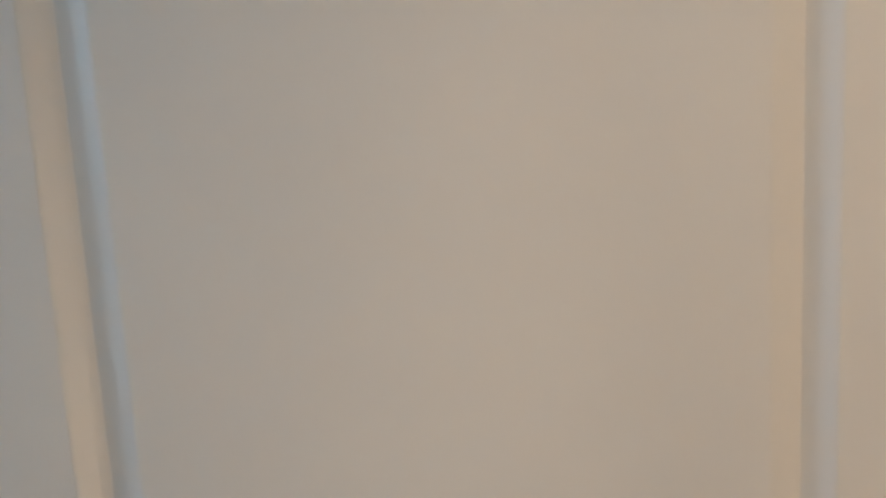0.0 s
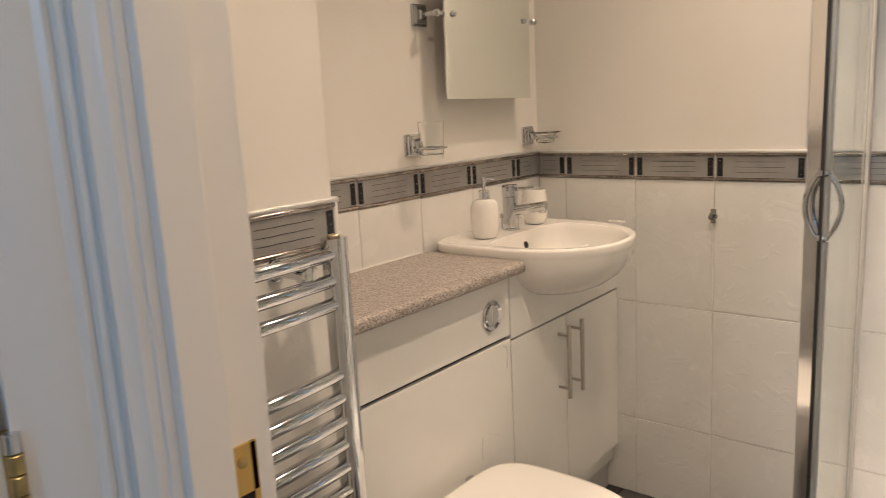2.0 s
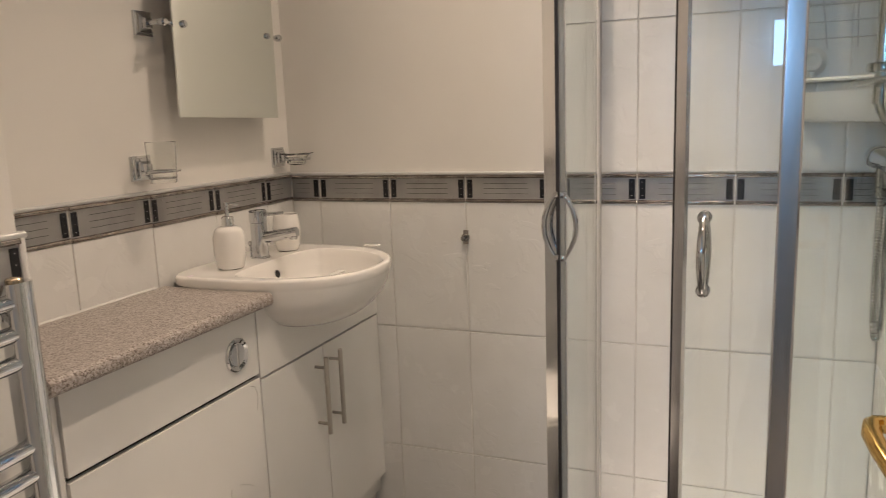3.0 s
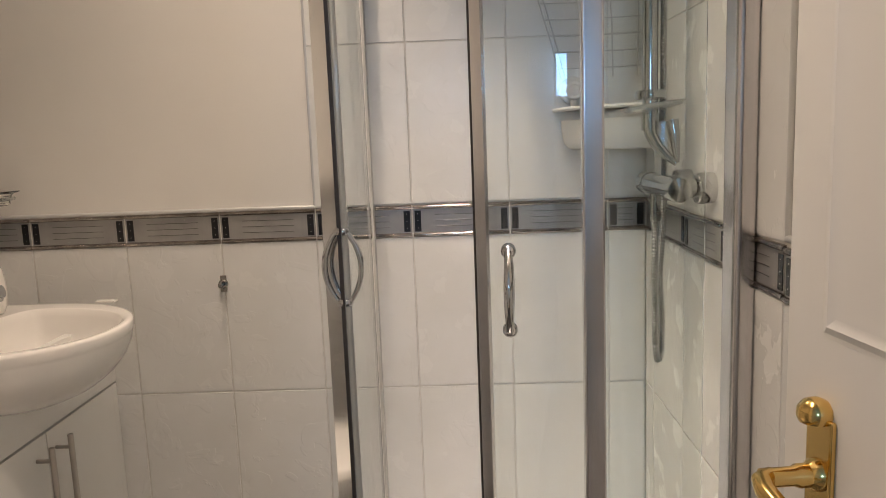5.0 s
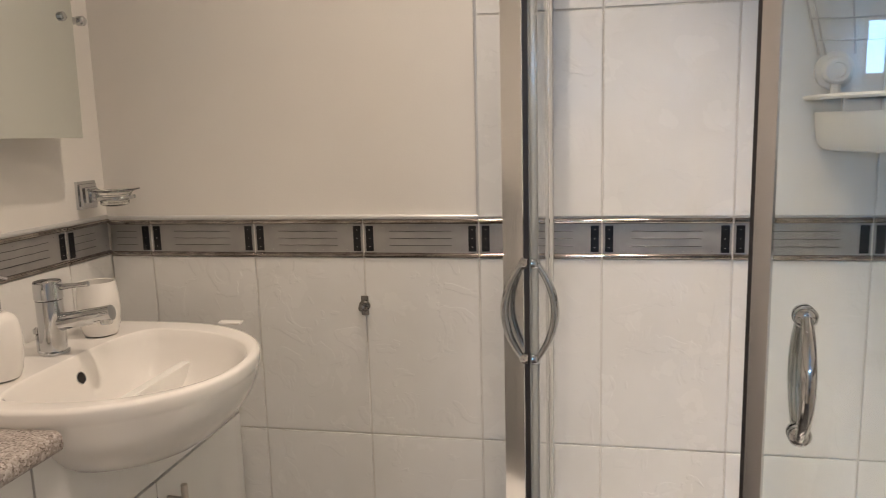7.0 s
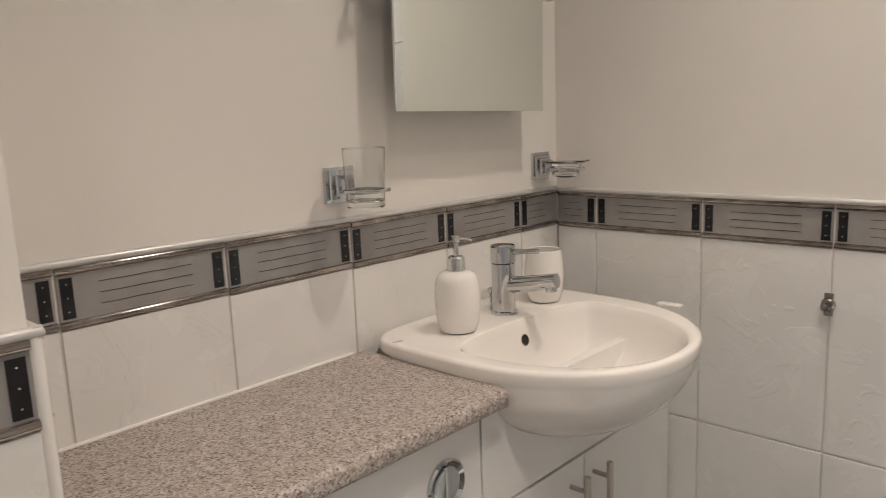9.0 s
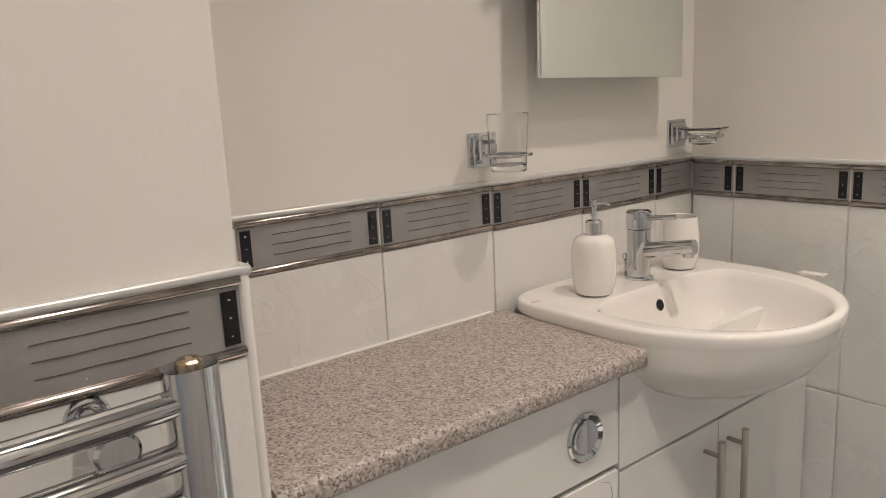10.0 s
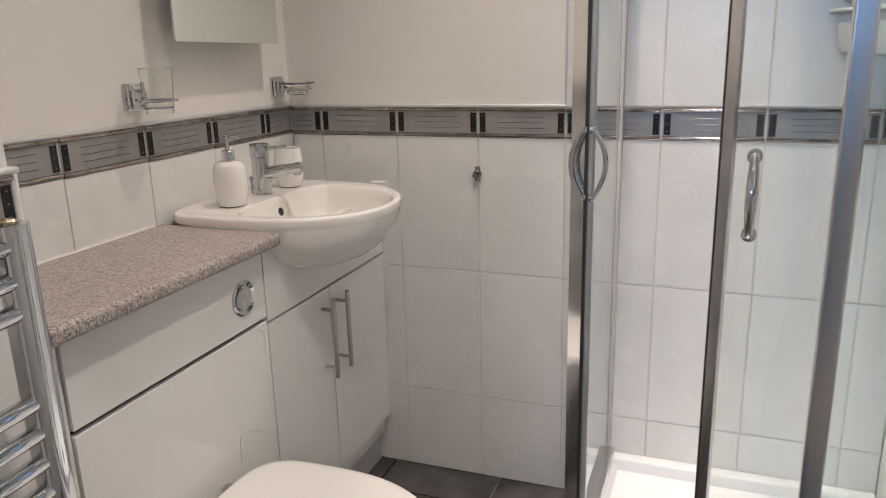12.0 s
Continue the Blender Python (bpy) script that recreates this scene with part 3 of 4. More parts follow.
# soap dispenser and tumbler cup
soap = thing("soap_dispenser", (0.106, -0.452, 0.886), "white ceramic soap dispenser with chrome pump", "soap dispenser")
part("bottle", bm_lathe([(0.027, 0), (0.031, 0.002), (0.0352, 0.014), (0.0382, 0.040), (0.0386, 0.062), (0.0375, 0.080), (0.0350, 0.091), (0.030, 0.0985), (0.022, 0.1025), (0.016, 0.1035)], n=40), CERAMIC, soap)
part("collar", bm_lathe([(0.0145, 0.103), (0.0145, 0.124), (0.012, 0.127), (0.006, 0.128)], n=28), SOAPWHITE, soap)
part("pump", bm_lathe([(0.0048, 0.127), (0.0048, 0.150), (0.0062, 0.152), (0.0062, 0.160), (0.004, 0.162)], n=18), SOAPWHITE, soap)
part("nozzle", bm_tube([(0.0, 0, 0.1565), (0.016, 0.010, 0.1565), (0.023, 0.015, 0.153)], 0.0022, 10), SOAPWHITE, soap)
cup = thing("toothbrush_cup", (0.106, -0.203, 0.886), "white ceramic toothbrush cup on the basin", "cup")
part("cup_body", bm_lathe([(0.024, 0), (0.029, 0.002), (0.0345, 0.018), (0.0375, 0.045), (0.0365, 0.07), (0.033, 0.098), (0.0318, 0.100), (0.030, 0.099), (0.033, 0.07), (0.034, 0.045), (0.030, 0.012), (0.01, 0.008)], n=40), CERAMIC, cup)

# small sachet on the rim at the end wall
sach = tagged(part("soap_sliver", bm_box(0.297, 0.342, -0.122, -0.103, 0.886, 0.8915, 0.0025), CERAMIC), "thin white soap bar on the basin rim", "soap")

# toilet
toilet = thing("toilet", (0.27, -0.875, 0), "white back-to-wall toilet with closed lid", "toilet")
pan = lambda s, z, fr=0.43: [(x - 0.27, y + 0.875, z) for x, y in dshape(0.47, -0.875, 0.272, 0.47 + (fr - 0.20) * s, 0.178 * s, 2.1, 5.0)]
part("pan", bm_loft([pan(0.60, 0.0), pan(0.60, 0.02), pan(0.58, 0.12), pan(0.70, 0.22), pan(0.90, 0.30), pan(1.0, 0.345), pan(1.0, 0.368), pan(0.97, 0.372)]), CERAMIC, toilet, angle=60)
lidr = lambda d, z: [(x - 0.27, y + 0.875, z) for x, y in dshape(0.49, -0.875, 0.296 + d * 0.6, 0.742 - d, 0.196 - d, 2.15, 4.5)]
part("seat", bm_loft([lidr(0.008, 0.373), lidr(0.004, 0.376), lidr(0.004, 0.386), lidr(0.010, 0.390)]), LIDPLASTIC, toilet)
part("lid", bm_loft([lidr(0.010, 0.391), lidr(0.0, 0.394), lidr(0.0, 0.402), lidr(0.006, 0.408), lidr(0.02, 0.4105), lidr(0.06, 0.4125), lidr(0.12, 0.4135), lidr(0.18, 0.4138)]), LIDPLASTIC, toilet, angle=60)
for yy in (-0.08, 0.08):
    part("hinge_cap", bm_lathe([(0.014, 0.372), (0.014, 0.392), (0.010, 0.396)], (0.014, yy, 0), n=16), CHROME, toilet)

# ---- towel radiator ----
rad = thing("towel_radiator", (0, 0, 0), "chrome ladder towel radiator on the boxed wall", "radiator")
RX = 0.378
for ry in (-1.245, -1.655):
    pts = []
    for k in range(20):
        a = 2 * math.pi * k / 20
        c, s = math.cos(a), math.sin(a)
        pts.append((RX + 0.017 * math.copysign(abs(c) ** 0.6, c), ry + 0.021 * math.copysign(abs(s) ** 0.75, s)))
    part("upright", bm_prism(pts, 0.16, 1.040), CHROME, rad)
    part("air_plug", bm_lathe([(0.0105, 1.040), (0.0105, 1.0435), (0.0085, 1.0455), (0.004, 1.046), (0.003, 1.0440)], (RX, ry, 0), n=20), PLUG, rad, "brass air plug")
for z in [1.014, 0.972, 0.933, 0.815, 0.775, 0.735, 0.694, 0.653, 0.612, 0.482, 0.441, 0.400, 0.359, 0.318, 0.277, 0.236]:
    path = [(RX + 0.002 + 0.012 * math.sin(math.pi * k / 12), -1.245 - 0.41 * k / 12, z) for k in range(13)]
    part("bar", bm_tube(path, 0.0115, 14), CHROME, rad)
for ry, rz in ((-1.305, 0.990), (-1.595, 0.990), (-1.305, 0.30), (-1.595, 0.30)):
    br = part("bracket", bm_rod((BOXX, ry, rz), (RX - 0.012, ry, rz), 0.010, 16), CHROME, rad)
    part("bracket_rose", bm_lathe([(0.019, 0), (0.018, 0.005), (0.012, 0.008)], (BOXX, ry, rz), (1, 0, 0), 20), CHROME, br)
    part("bracket_knob", bm_lathe([(0.014, -0.006), (0.017, -0.003), (0.017, 0.012), (0.014, 0.015), (0.003, 0.0155)], (RX - 0.006, ry, rz), (1, 0, 0), 24), CHROME, br)

# ---- tilting mirror ----
mir = thing("wall_mirror", (0, 0, 0), "frameless wall mirror on chrome swivel brackets", "mirror")
MY0, MY1, MZ0, MZ1, MX = -0.522, -0.129, 1.249, 1.690, 0.060
rect = lambda x, d: [(x, y + 0.018 * (z - 1.463), z - 0.018 * (y + 0.325)) for y, z in ((MY0 + d, MZ0 + d), (MY1 - d, MZ0 + d), (MY1 - d, MZ1 - d), (MY0 + d, MZ1 - d))]
part("mirror_glass", bm_loft([rect(MX - 0.005, 0), rect(MX - 0.0014, 0), rect(MX, 0.016)]), MIRROR, mir, angle=2)
part("mirror_back", bm_loft([rect(MX - 0.008, 0.002), rect(MX - 0.0052, 0.002)]), PALE, mir)
for wy, my, dy in ((-0.548, -0.490, -1), (-0.098, -0.160, 1)):
    br = part("bracket_plate", bm_loft([[(x - BEDY, wy + s * u, 1.463 + s * v) for u, v in ((-1, -1), (1, -1), (1, 1), (-1, 1))] for x, s in ((0.0, 0.027), (0.006, 0.027), (0.008, 0.022), (0.013, 0.020), (0.016, 0.012), (0.022, 0.010))]), CHROME, mir, angle=25)
    part("bracket_arm", bm_tube([(0.012, wy, 1.463), (0.042, wy, 1.463), (0.050, wy - dy * 0.010, 1.463), (0.050, my, 1.463)], 0.0055, 12), CHROME, br)
    part("bracket_knob", bm_lathe([(0.007, -0.008), (0.0095, -0.004), (0.0095, 0.006), (0.006, 0.010)], (0.052, wy, 1.463), (1, 0, 0), 18), CHROME, br)
    part("mirror_stud", bm_lathe([(0.0085, 0), (0.0085, 0.004), (0.006, 0.007), (0.002, 0.008)], (MX, my, 1.463), (1, 0, 0), 20), CHROME, br)


def wall_plate(parent, y, z):
    """Stepped square back plate on the plaster."""
    return part("back_plate", bm_loft([[(x - BEDY, y + s * u, z + s * v) for u, v in ((-1, -1), (1, -1), (1, 1), (-1, 1))] for x, s in ((0.0, 0.028), (0.006, 0.028), (0.007, 0.023), (0.012, 0.022), (0.013, 0.016), (0.019, 0.015), (0.023, 0.010), (0.030, 0.009))]), CHROME, parent, angle=25)


tum = thing("tumbler_holder", (0, 0, 0), "chrome wall holder with a clear glass tumbler", "tumbler holder")
TYC, TZC, TXC = -0.601, 1.142, 0.059
pl = wall_plate(tum, TYC, TZC)
part("arm", bm_rod((0.015, TYC, TZC - 0.010), (TXC - 0.034, TYC, TZC - 0.010), 0.006, 14), CHROME, tum)
part("ring", bm_tube([(TXC + 0.0330 * math.cos(a), TYC + 0.0330 * math.sin(a), TZC - 0.007) for a in [2 * math.pi * k / 32 for k in range(32)]], 0.0028, 10, closed=True), CHROME, tum)
for k in range(4):
    a = math.pi / 4 + k * math.pi / 2
    part("ring_stud", bm_lathe([(0.0032, 0), (0.0032, 0.002), (0.0018, 0.003)], (TXC + 0.0355 * math.cos(a), TYC + 0.0355 * math.sin(a), TZC - 0.007), (math.cos(a), math.sin(a), 0), 12), CHROME, tum)
tg = tagged(part("glass_tumbler", bm_lathe([(0.0275, 0), (0.029, 0.002), (0.0332, 0.090), (0.0326, 0.0912), (0.0318, 0.090), (0.0280, 0.012), (0.020, 0.009), (0.001, 0.0085)], (TXC, TYC, TZC - 0.033), n=40), CLEARGLASS), "clear drinking glass in the chrome holder", "glass")

dish = thing("soap_dish_holder", (0, 0, 0), "chrome wall holder for a glass soap dish", "soap dish")
DYC, DZC = -0.056, 1.132
wall_plate(dish, DYC, DZC)
part("arm", bm_rod((0.015, DYC, DZC - 0.006), (TXC - 0.032, DYC, DZC - 0.006), 0.006, 14), CHROME, dish)
part("ring", bm_tube([(TXC + 0.032 * math.cos(a), DYC + 0.032 * math.sin(a), DZC - 0.006) for a in [2 * math.pi * k / 32 for k in range(32)]], 0.0045, 10, closed=True), CHROME, dish)
for k in range(4):
    a = math.pi / 4 + k * math.pi / 2
    part("ring_stud", bm_lathe([(0.004, 0), (0.004, 0.003), (0.002, 0.005)], (TXC + 0.035 * math.cos(a), DYC + 0.035 * math.sin(a), DZC - 0.006), (math.cos(a), math.sin(a), 0), 12), CHROME, dish)
tagged(part("glass_soap_dish", bm_lathe([(0.020, 0), (0.027, 0.003), (0.029, 0.018), (0.035, 0.027), (0.049, 0.032), (0.0495, 0.034), (0.047, 0.0345), (0.033, 0.031), (0.026, 0.020), (0.024, 0.007), (0.001, 0.006)], (TXC, DYC, DZC - 0.022), n=40), CLEARGLASS), "shallow clear glass soap dish in its holder", "soap dish")

# robe hook on the end wall
hook = thing("wall_hook", (0.555, 0, 0.900), "small dark nickel robe hook on the tiles", "hook")
part("back_plate", bm_box(-0.0075, 0.0075, -0.004, 0, -0.020, 0.020, 0.0015), NICKEL, hook)
part("rose", bm_lathe([(0.0115, 0), (0.0115, 0.005), (0.008, 0.008)], (0, -0.002, 0), (0, -1, 0), 20), NICKEL, hook)
part("peg", bm_lathe([(0.005, 0), (0.0045, 0.010), (0.0065, 0.016), (0.0065, 0.019), (0.002, 0.021)], (0, -0.008, 0), (0, -1, 0), 16), NICKEL, hook)

# ---- shower ----
SX, SY, TRZ = 0.912, -0.655, 0.150
tray = thing("shower_tray", (0, 0, 0), "white raised shower tray with an upstand rim", "shower tray")


def corner_outline(x0, y0, x1, y1, r, n=8):
    """Rectangle with its free corner (x0, y0) rounded."""
    pts = [(x1, y1), (x0, y1)]
    for k in range(n + 1):
        a = math.pi + math.pi / 2 * k / n
        pts.append((x0 + r + r * math.cos(a), y0 + r + r * math.sin(a)))
    pts.append((x1, y0))
    return pts


o = lambda d, z, r: at_z(corner_outline(SX - 0.045 + d, SY - 0.045 + d, XR - 0.001 - d * 0.5, -0.001 - d * 0.5, 0.30 + r), z)
part("tray_body", bm_loft([o(0.0, 0.0, 0.10), o(0.0, 0.135, 0.10), o(0.004, 0.146, 0.10), o(0.012, 0.150, 0.10), o(0.06, 0.150, 0.07), o(0.072, 0.143, 0.07), o(0.085, 0.118, 0.06), o(0.12, 0.112, 0.05)], True, True), TRAY, tray, angle=50)
part("waste", bm_lathe([(0.045, 0), (0.044, 0.004), (0.03, 0.006), (0.002, 0.007)], (1.25, -0.33, 0.112), n=28), CHROME, tray)

enc = thing("shower_enclosure", (0, 0, 0), "chrome framed glass corner-entry shower enclosure, doors slid open", "shower enclosure")
GT = 2.00
part("wall_profile", bm_box(SX + 0.011, SX + 0.017, -0.030, -0.0005, TRZ, GT, 0.001), PALE, enc, "slim grey wall profile")
part("wall_profile", bm_box(XR - 0.034, XR - 0.0005, SY - 0.014, SY + 0.044, TRZ, GT, 0.012, 4), SATIN, enc)
CX, CY, CR = 1.335, -0.215, 0.44          # centre and radius of the bowed front


def bow(r0, r1, a0, a1, ends=(), n=20):
    """Plan of a band between two radii of the bowed front."""
    a = [radians(a0 + (a1 - a0) * k / n) for k in range(n + 1)]
    return [(CX + r0 * math.cos(t), CY + r0 * math.sin(t)) for t in a] + [(CX + r1 * math.cos(t), CY + r1 * math.sin(t)) for t in a[::-1]]


for z0, z1, nm in ((TRZ, TRZ + 0.028, "bottom_track"), (GT - 0.05, GT, "top_track")):
    part(nm, bm_box(SX - 0.018, SX + 0.030, -0.39, -0.030, z0, z1, 0.004), SATIN, enc)
    part(nm, bm_prism(bow(CR - 0.040, CR + 0.018, 202, 270), z0, z1, bevel=0.003), SATIN, enc)
    part(nm, bm_box(CX, XR - 0.036, SY - 0.018, SY + 0.040, z0, z1, 0.004), SATIN, enc)


def pane_of(name, plan, parent):
    p = part(name, bm_prism(plan, TRZ + 0.026, GT - 0.045), GLASS, parent)
    p.visible_shadow = False
    return p


def flat(x0, x1, y0, y1):
    return [(x0, y0), (x1, y0), (x1, y1), (x0, y1)]


P1Y = -0.392
pane_of("fixed_pane", flat(SX - 0.012, SX - 0.007, P1Y + 0.004, -0.002), enc)
post_plan = [(SX - 0.034, P1Y - 0.0054), (SX - 0.0065, P1Y - 0.0095), (SX - 0.0065, P1Y + 0.020), (SX - 0.034, P1Y + 0.020)]
part("fixed_post", bm_prism(post_plan, TRZ + 0.02, GT - 0.04, bevel=0.0025), BRIGHT, enc)
d1 = part("sliding_door", bm_box(SX + 0.0035, SX + 0.016, P1Y - 0.030, P1Y - 0.006, TRZ + 0.025, GT - 0.045, 0.005, 4), CLEARPLASTIC, enc, "glass sliding door with clear edge strip")
pane_of("door_pane", flat(SX + 0.005, SX + 0.010, P1Y - 0.010, -0.032), d1)
part("seal", bm_box(SX - 0.0035, SX + 0.0034, P1Y - 0.029, P1Y - 0.011, TRZ + 0.025, GT - 0.045), SEAL, d1)
pane_of("fixed_pane", flat(CX, XR - 0.030, SY - 0.0025, SY + 0.0025), enc)
part("fixed_post", bm_box(1.314, 1.346, SY - 0.013, SY + 0.008, TRZ + 0.02, GT - 0.04, 0.004, 3), SATIN, enc)
DA, DR = 247.0, CR - 0.020
ex, ey = CX + DR * math.cos(radians(DA)), CY + DR * math.sin(radians(DA))
d2 = part("sliding_door", bm_prism(bow(DR - 0.008, DR + 0.008, DA - 1.6, DA + 0.7, n=6), TRZ + 0.025, GT - 0.045), SATIN, enc, "bowed glass sliding door with satin edge")
pane_of("door_pane", bow(DR - 0.0025, DR + 0.0025, DA + 0.4, 270, n=28), d2)
pane_of("door_pane", flat(CX, 1.500, CY - DR - 0.0025, CY - DR + 0.0025), d2)
part("seal", bm_prism(bow(DR - 0.007, DR + 0.0075, DA - 2.15, DA - 1.62, n=3), TRZ + 0.025, GT - 0.045), SEAL, d2)
part("roller", bm_lathe([(0.011, 0), (0.011, 0.010), (0.006, 0.012)], (SX + 0.0102, P1Y + 0.05, TRZ + 0.045), (1, 0, 0), 16), SEAL, d1)


def d_handle(parent, centre, out, z0, z1, bow=0.034, r=0.0065):
    """A bowed grip on both faces of a glass door."""
    c = Vector(centre)
    for s in (1, -1):
        o_ = Vector(out) * s
        pts, rad_ = [], []
        for k in range(15):
            u = k / 14
            b = bow * math.sin(math.pi * (0.06 + 0.88 * u)) ** 0.75
            pts.append(c + o_ * b + Vector((0, 0, z0 + (z1 - z0) * u)))
            rad_.append(r * (0.8 + 0.25 * math.sin(math.pi * u)))
        g = part("handle", bm_tube(pts, r, 14, radii=rad_), CHROME, parent, "bowed chrome grip handle")
        for zz in (z0, z1):
            part("handle_rose", bm_lathe([(1.55 * r, 0), (1.55 * r, 0.005), (1.25 * r, 0.009), (0.6 * r, 0.012)], c + o_ * 0.0026 + Vector((0, 0, zz)), o_, 20), CHROME, g)


d_handle(d1, (SX + 0.0035, -0.417, 0), (1, 0, 0), 0.934, 1.066, 0.034, 0.0055)
ha = radians(252.2)
d_handle(d2, (CX + DR * math.cos(ha), CY + DR * math.sin(ha), 0), (-0.09, -0.996, 0), 0.926, 1.051, 0.036, 0.0075)

# thermostatic bar valve, riser rail and hose
mix = thing("shower_valve", (0, 0, 0), "chrome thermostatic bar shower valve on the wall", "shower valve")
VX, VZ = 1.504, 1.126
part("bar", bm_rod((VX, -0.300, VZ), (VX, -0.448, VZ), 0.020, 28, edge=0.002), CHROME, mix)
for y0, y1, lab in ((-0.298, -0.250, "flow knob"), (-0.450, -0.495, "temperature knob")):
    part("knob", bm_lathe([(0.0205, 0), (0.0225, 0.003), (0.0225, 0.038), (0.020, 0.044), (0.004, 0.046)], (VX, y0, VZ), (0, 1 if y1 > y0 else -1, 0), 28), CHROME, mix, lab)
for y in (-0.342, -0.470):
    nut = part("union_nut", bm_lathe([(0.017, 0), (0.017, 0.018), (0.014, 0.020), (0.014, 0.045)], (VX + 0.012, y, VZ), (1, 0, 0), 24), CHROME, mix)
    part("wall_flange", bm_lathe([(0.026, 0), (0.027, 0.003), (0.027, 0.026), (0.025, 0.030), (0.016, 0.031)], (XR, y, VZ), (-1, 0, 0), 28), CHROME, nut)
part("outlet", bm_rod((VX, -0.330, VZ - 0.018), (VX, -0.330, VZ - 0.050), 0.011, 18), CHROME, mix)

riser = thing("riser_rail", (0, 0, 0), "chrome shower riser rail with slider collar", "riser rail")
RYY, RXX = -0.318, 1.497
part("rail", bm_rod((RXX, RYY, 1.252), (RXX, RYY, 2.02), 0.0145, 24), CHROME, riser)
part("collar", bm_lathe([(0.014, 1.283), (0.027, 1.284), (0.028, 1.288), (0.028, 1.297), (0.026, 1.301), (0.014, 1.302)], (RXX, RYY, 0), n=28), CHROME, riser)
part("foot_collar", bm_lathe([(0.013, 1.226), (0.0175, 1.227), (0.0175, 1.258), (0.013, 1.260)], (RXX, RYY, 0), n=24), CHROME, riser)
foot = [(RXX, RYY, 1.236), (RXX + 0.002, RYY - 0.006, 1.218), (RXX + 0.010, RYY - 0.016, 1.198), (RXX + 0.023, RYY - 0.027, 1.180), (RXX + 0.040, RYY - 0.036, 1.164)]
part("foot_bracket", bm_tube(foot, 0.012, 16, radii=[0.0145, 0.0135, 0.0115, 0.009, 0.005]), CHROME, riser)
part("foot_fin", bm_tube([(RXX + 0.034, RYY - 0.026, 1.244), (RXX + 0.038, RYY - 0.031, 1.212), (RXX + 0.041, RYY - 0.036, 1.166)], 0.01, 14, radii=[0.012, 0.010, 0.0045]), CHROME, riser)
web = [(0.004, -0.005, 1.241), (0.036, -0.028, 1.243), (0.040, -0.035, 1.168), (0.014, -0.018, 1.196), (0.005, -0.008, 1.218)]
part("foot_web", bm_loft([[(RXX + x + 0.6 * h, RYY + y + 0.8 * h, z) for x, y, z in web] for h in (-0.003, 0.003)]), CHROME, riser)
part("top_bracket", bm_rod((RXX, RYY, 1.99), (XR, RYY, 1.99), 0.010, 14), CHROME, riser)
sd = thing("rail_soap_dish", (0, 0, 0), "clear plastic soap dish on the riser rail", "soap dish")
def dish_ring(size, z, n=40):
    """One ring of the dish, which hangs a little askew on the rail."""
    out = []
    for k in range(n):
        u, v = 0.060 * size * math.cos(2 * math.pi * k / n), 0.050 * size * math.sin(2 * math.pi * k / n)
        out.append((RXX + 0.002 + u, RYY - 0.012 + v, z + 0.13 * (0.93 * u - 0.37 * v)))
    return out


part("dish", bm_loft([dish_ring(0.66, 1.264), dish_ring(0.9, 1.267), dish_ring(1.0, 1.2735), dish_ring(1.02, 1.2745), dish_ring(0.98, 1.2740), dish_ring(0.88, 1.2695), dish_ring(0.5, 1.2675)]), CLEARPLASTIC, sd)


def corrugated(path, r, step=0.0060):
    """A metal hose: rings of alternating radius along a smooth line."""
    pts = [Vector(p) for p in path]
    fine = []
    for i in range(len(pts) - 1):
        p0, p1, p2, p3 = pts[max(i - 1, 0)], pts[i], pts[i + 1], pts[min(i + 2, len(pts) - 1)]
        m = max(2, int((p2 - p1).length / step * 2))
        for k in range(m):
            u = k / m
            fine.append(0.5 * ((2 * p1) + (p2 - p0) * u + (2 * p0 - 5 * p1 + 4 * p2 - p3) * u * u + (3 * p1 - p0 - 3 * p2 + p3) * u ** 3))
    return bm_tube(fine, r, 12, radii=[r * (1.0 if i % 2 else 0.70) for i in range(len(fine))])


hose = thing("shower_hose", (0, 0, 0), "looped chrome metal shower hose", "shower hose")
part("hose", corrugated([(VX, -0.330, 1.076), (VX - 0.001, -0.331, 0.98), (VX - 0.001, -0.334, 0.89), (VX, -0.338, 0.815), (VX + 0.005, -0.335, 0.784), (VX + 0.013, -0.328, 0.800), (VX + 0.015, -0.322, 0.87),
                         (VX + 0.013, -0.316, 0.95), (VX + 0.022, -0.308, 1.07), (VX + 0.023, -0.306, 1.17), (VX + 0.018, -0.314, 1.25), (VX + 0.017, -0.320, 1.45), (VX + 0.017, -0.322, 1.62), (VX + 0.017, -0.322, 1.95)], 0.0075), CHROME, hose)
part("hose_nut", bm_lathe([(0.0095, 0), (0.0105, 0.004), (0.0105, 0.022), (0.009, 0.026)], (VX, -0.330, 1.056), n=18), CHROME, hose)

# corner caddy with suction cups
caddy = thing("shower_caddy", (0, 0, 0), "white plastic corner caddy on suction cups", "shower caddy")


def quarter(r, z, n=18):
    cx, cy, z = XR - 0.006, -0.006, z + 0.004
    pts = [(cx, cy, z)]
    for k in range(n + 1):
        a = math.pi + math.pi / 2 * k / n
        pts.append((cx + r * math.cos(a), cy + r * math.sin(a), z))
    return pts


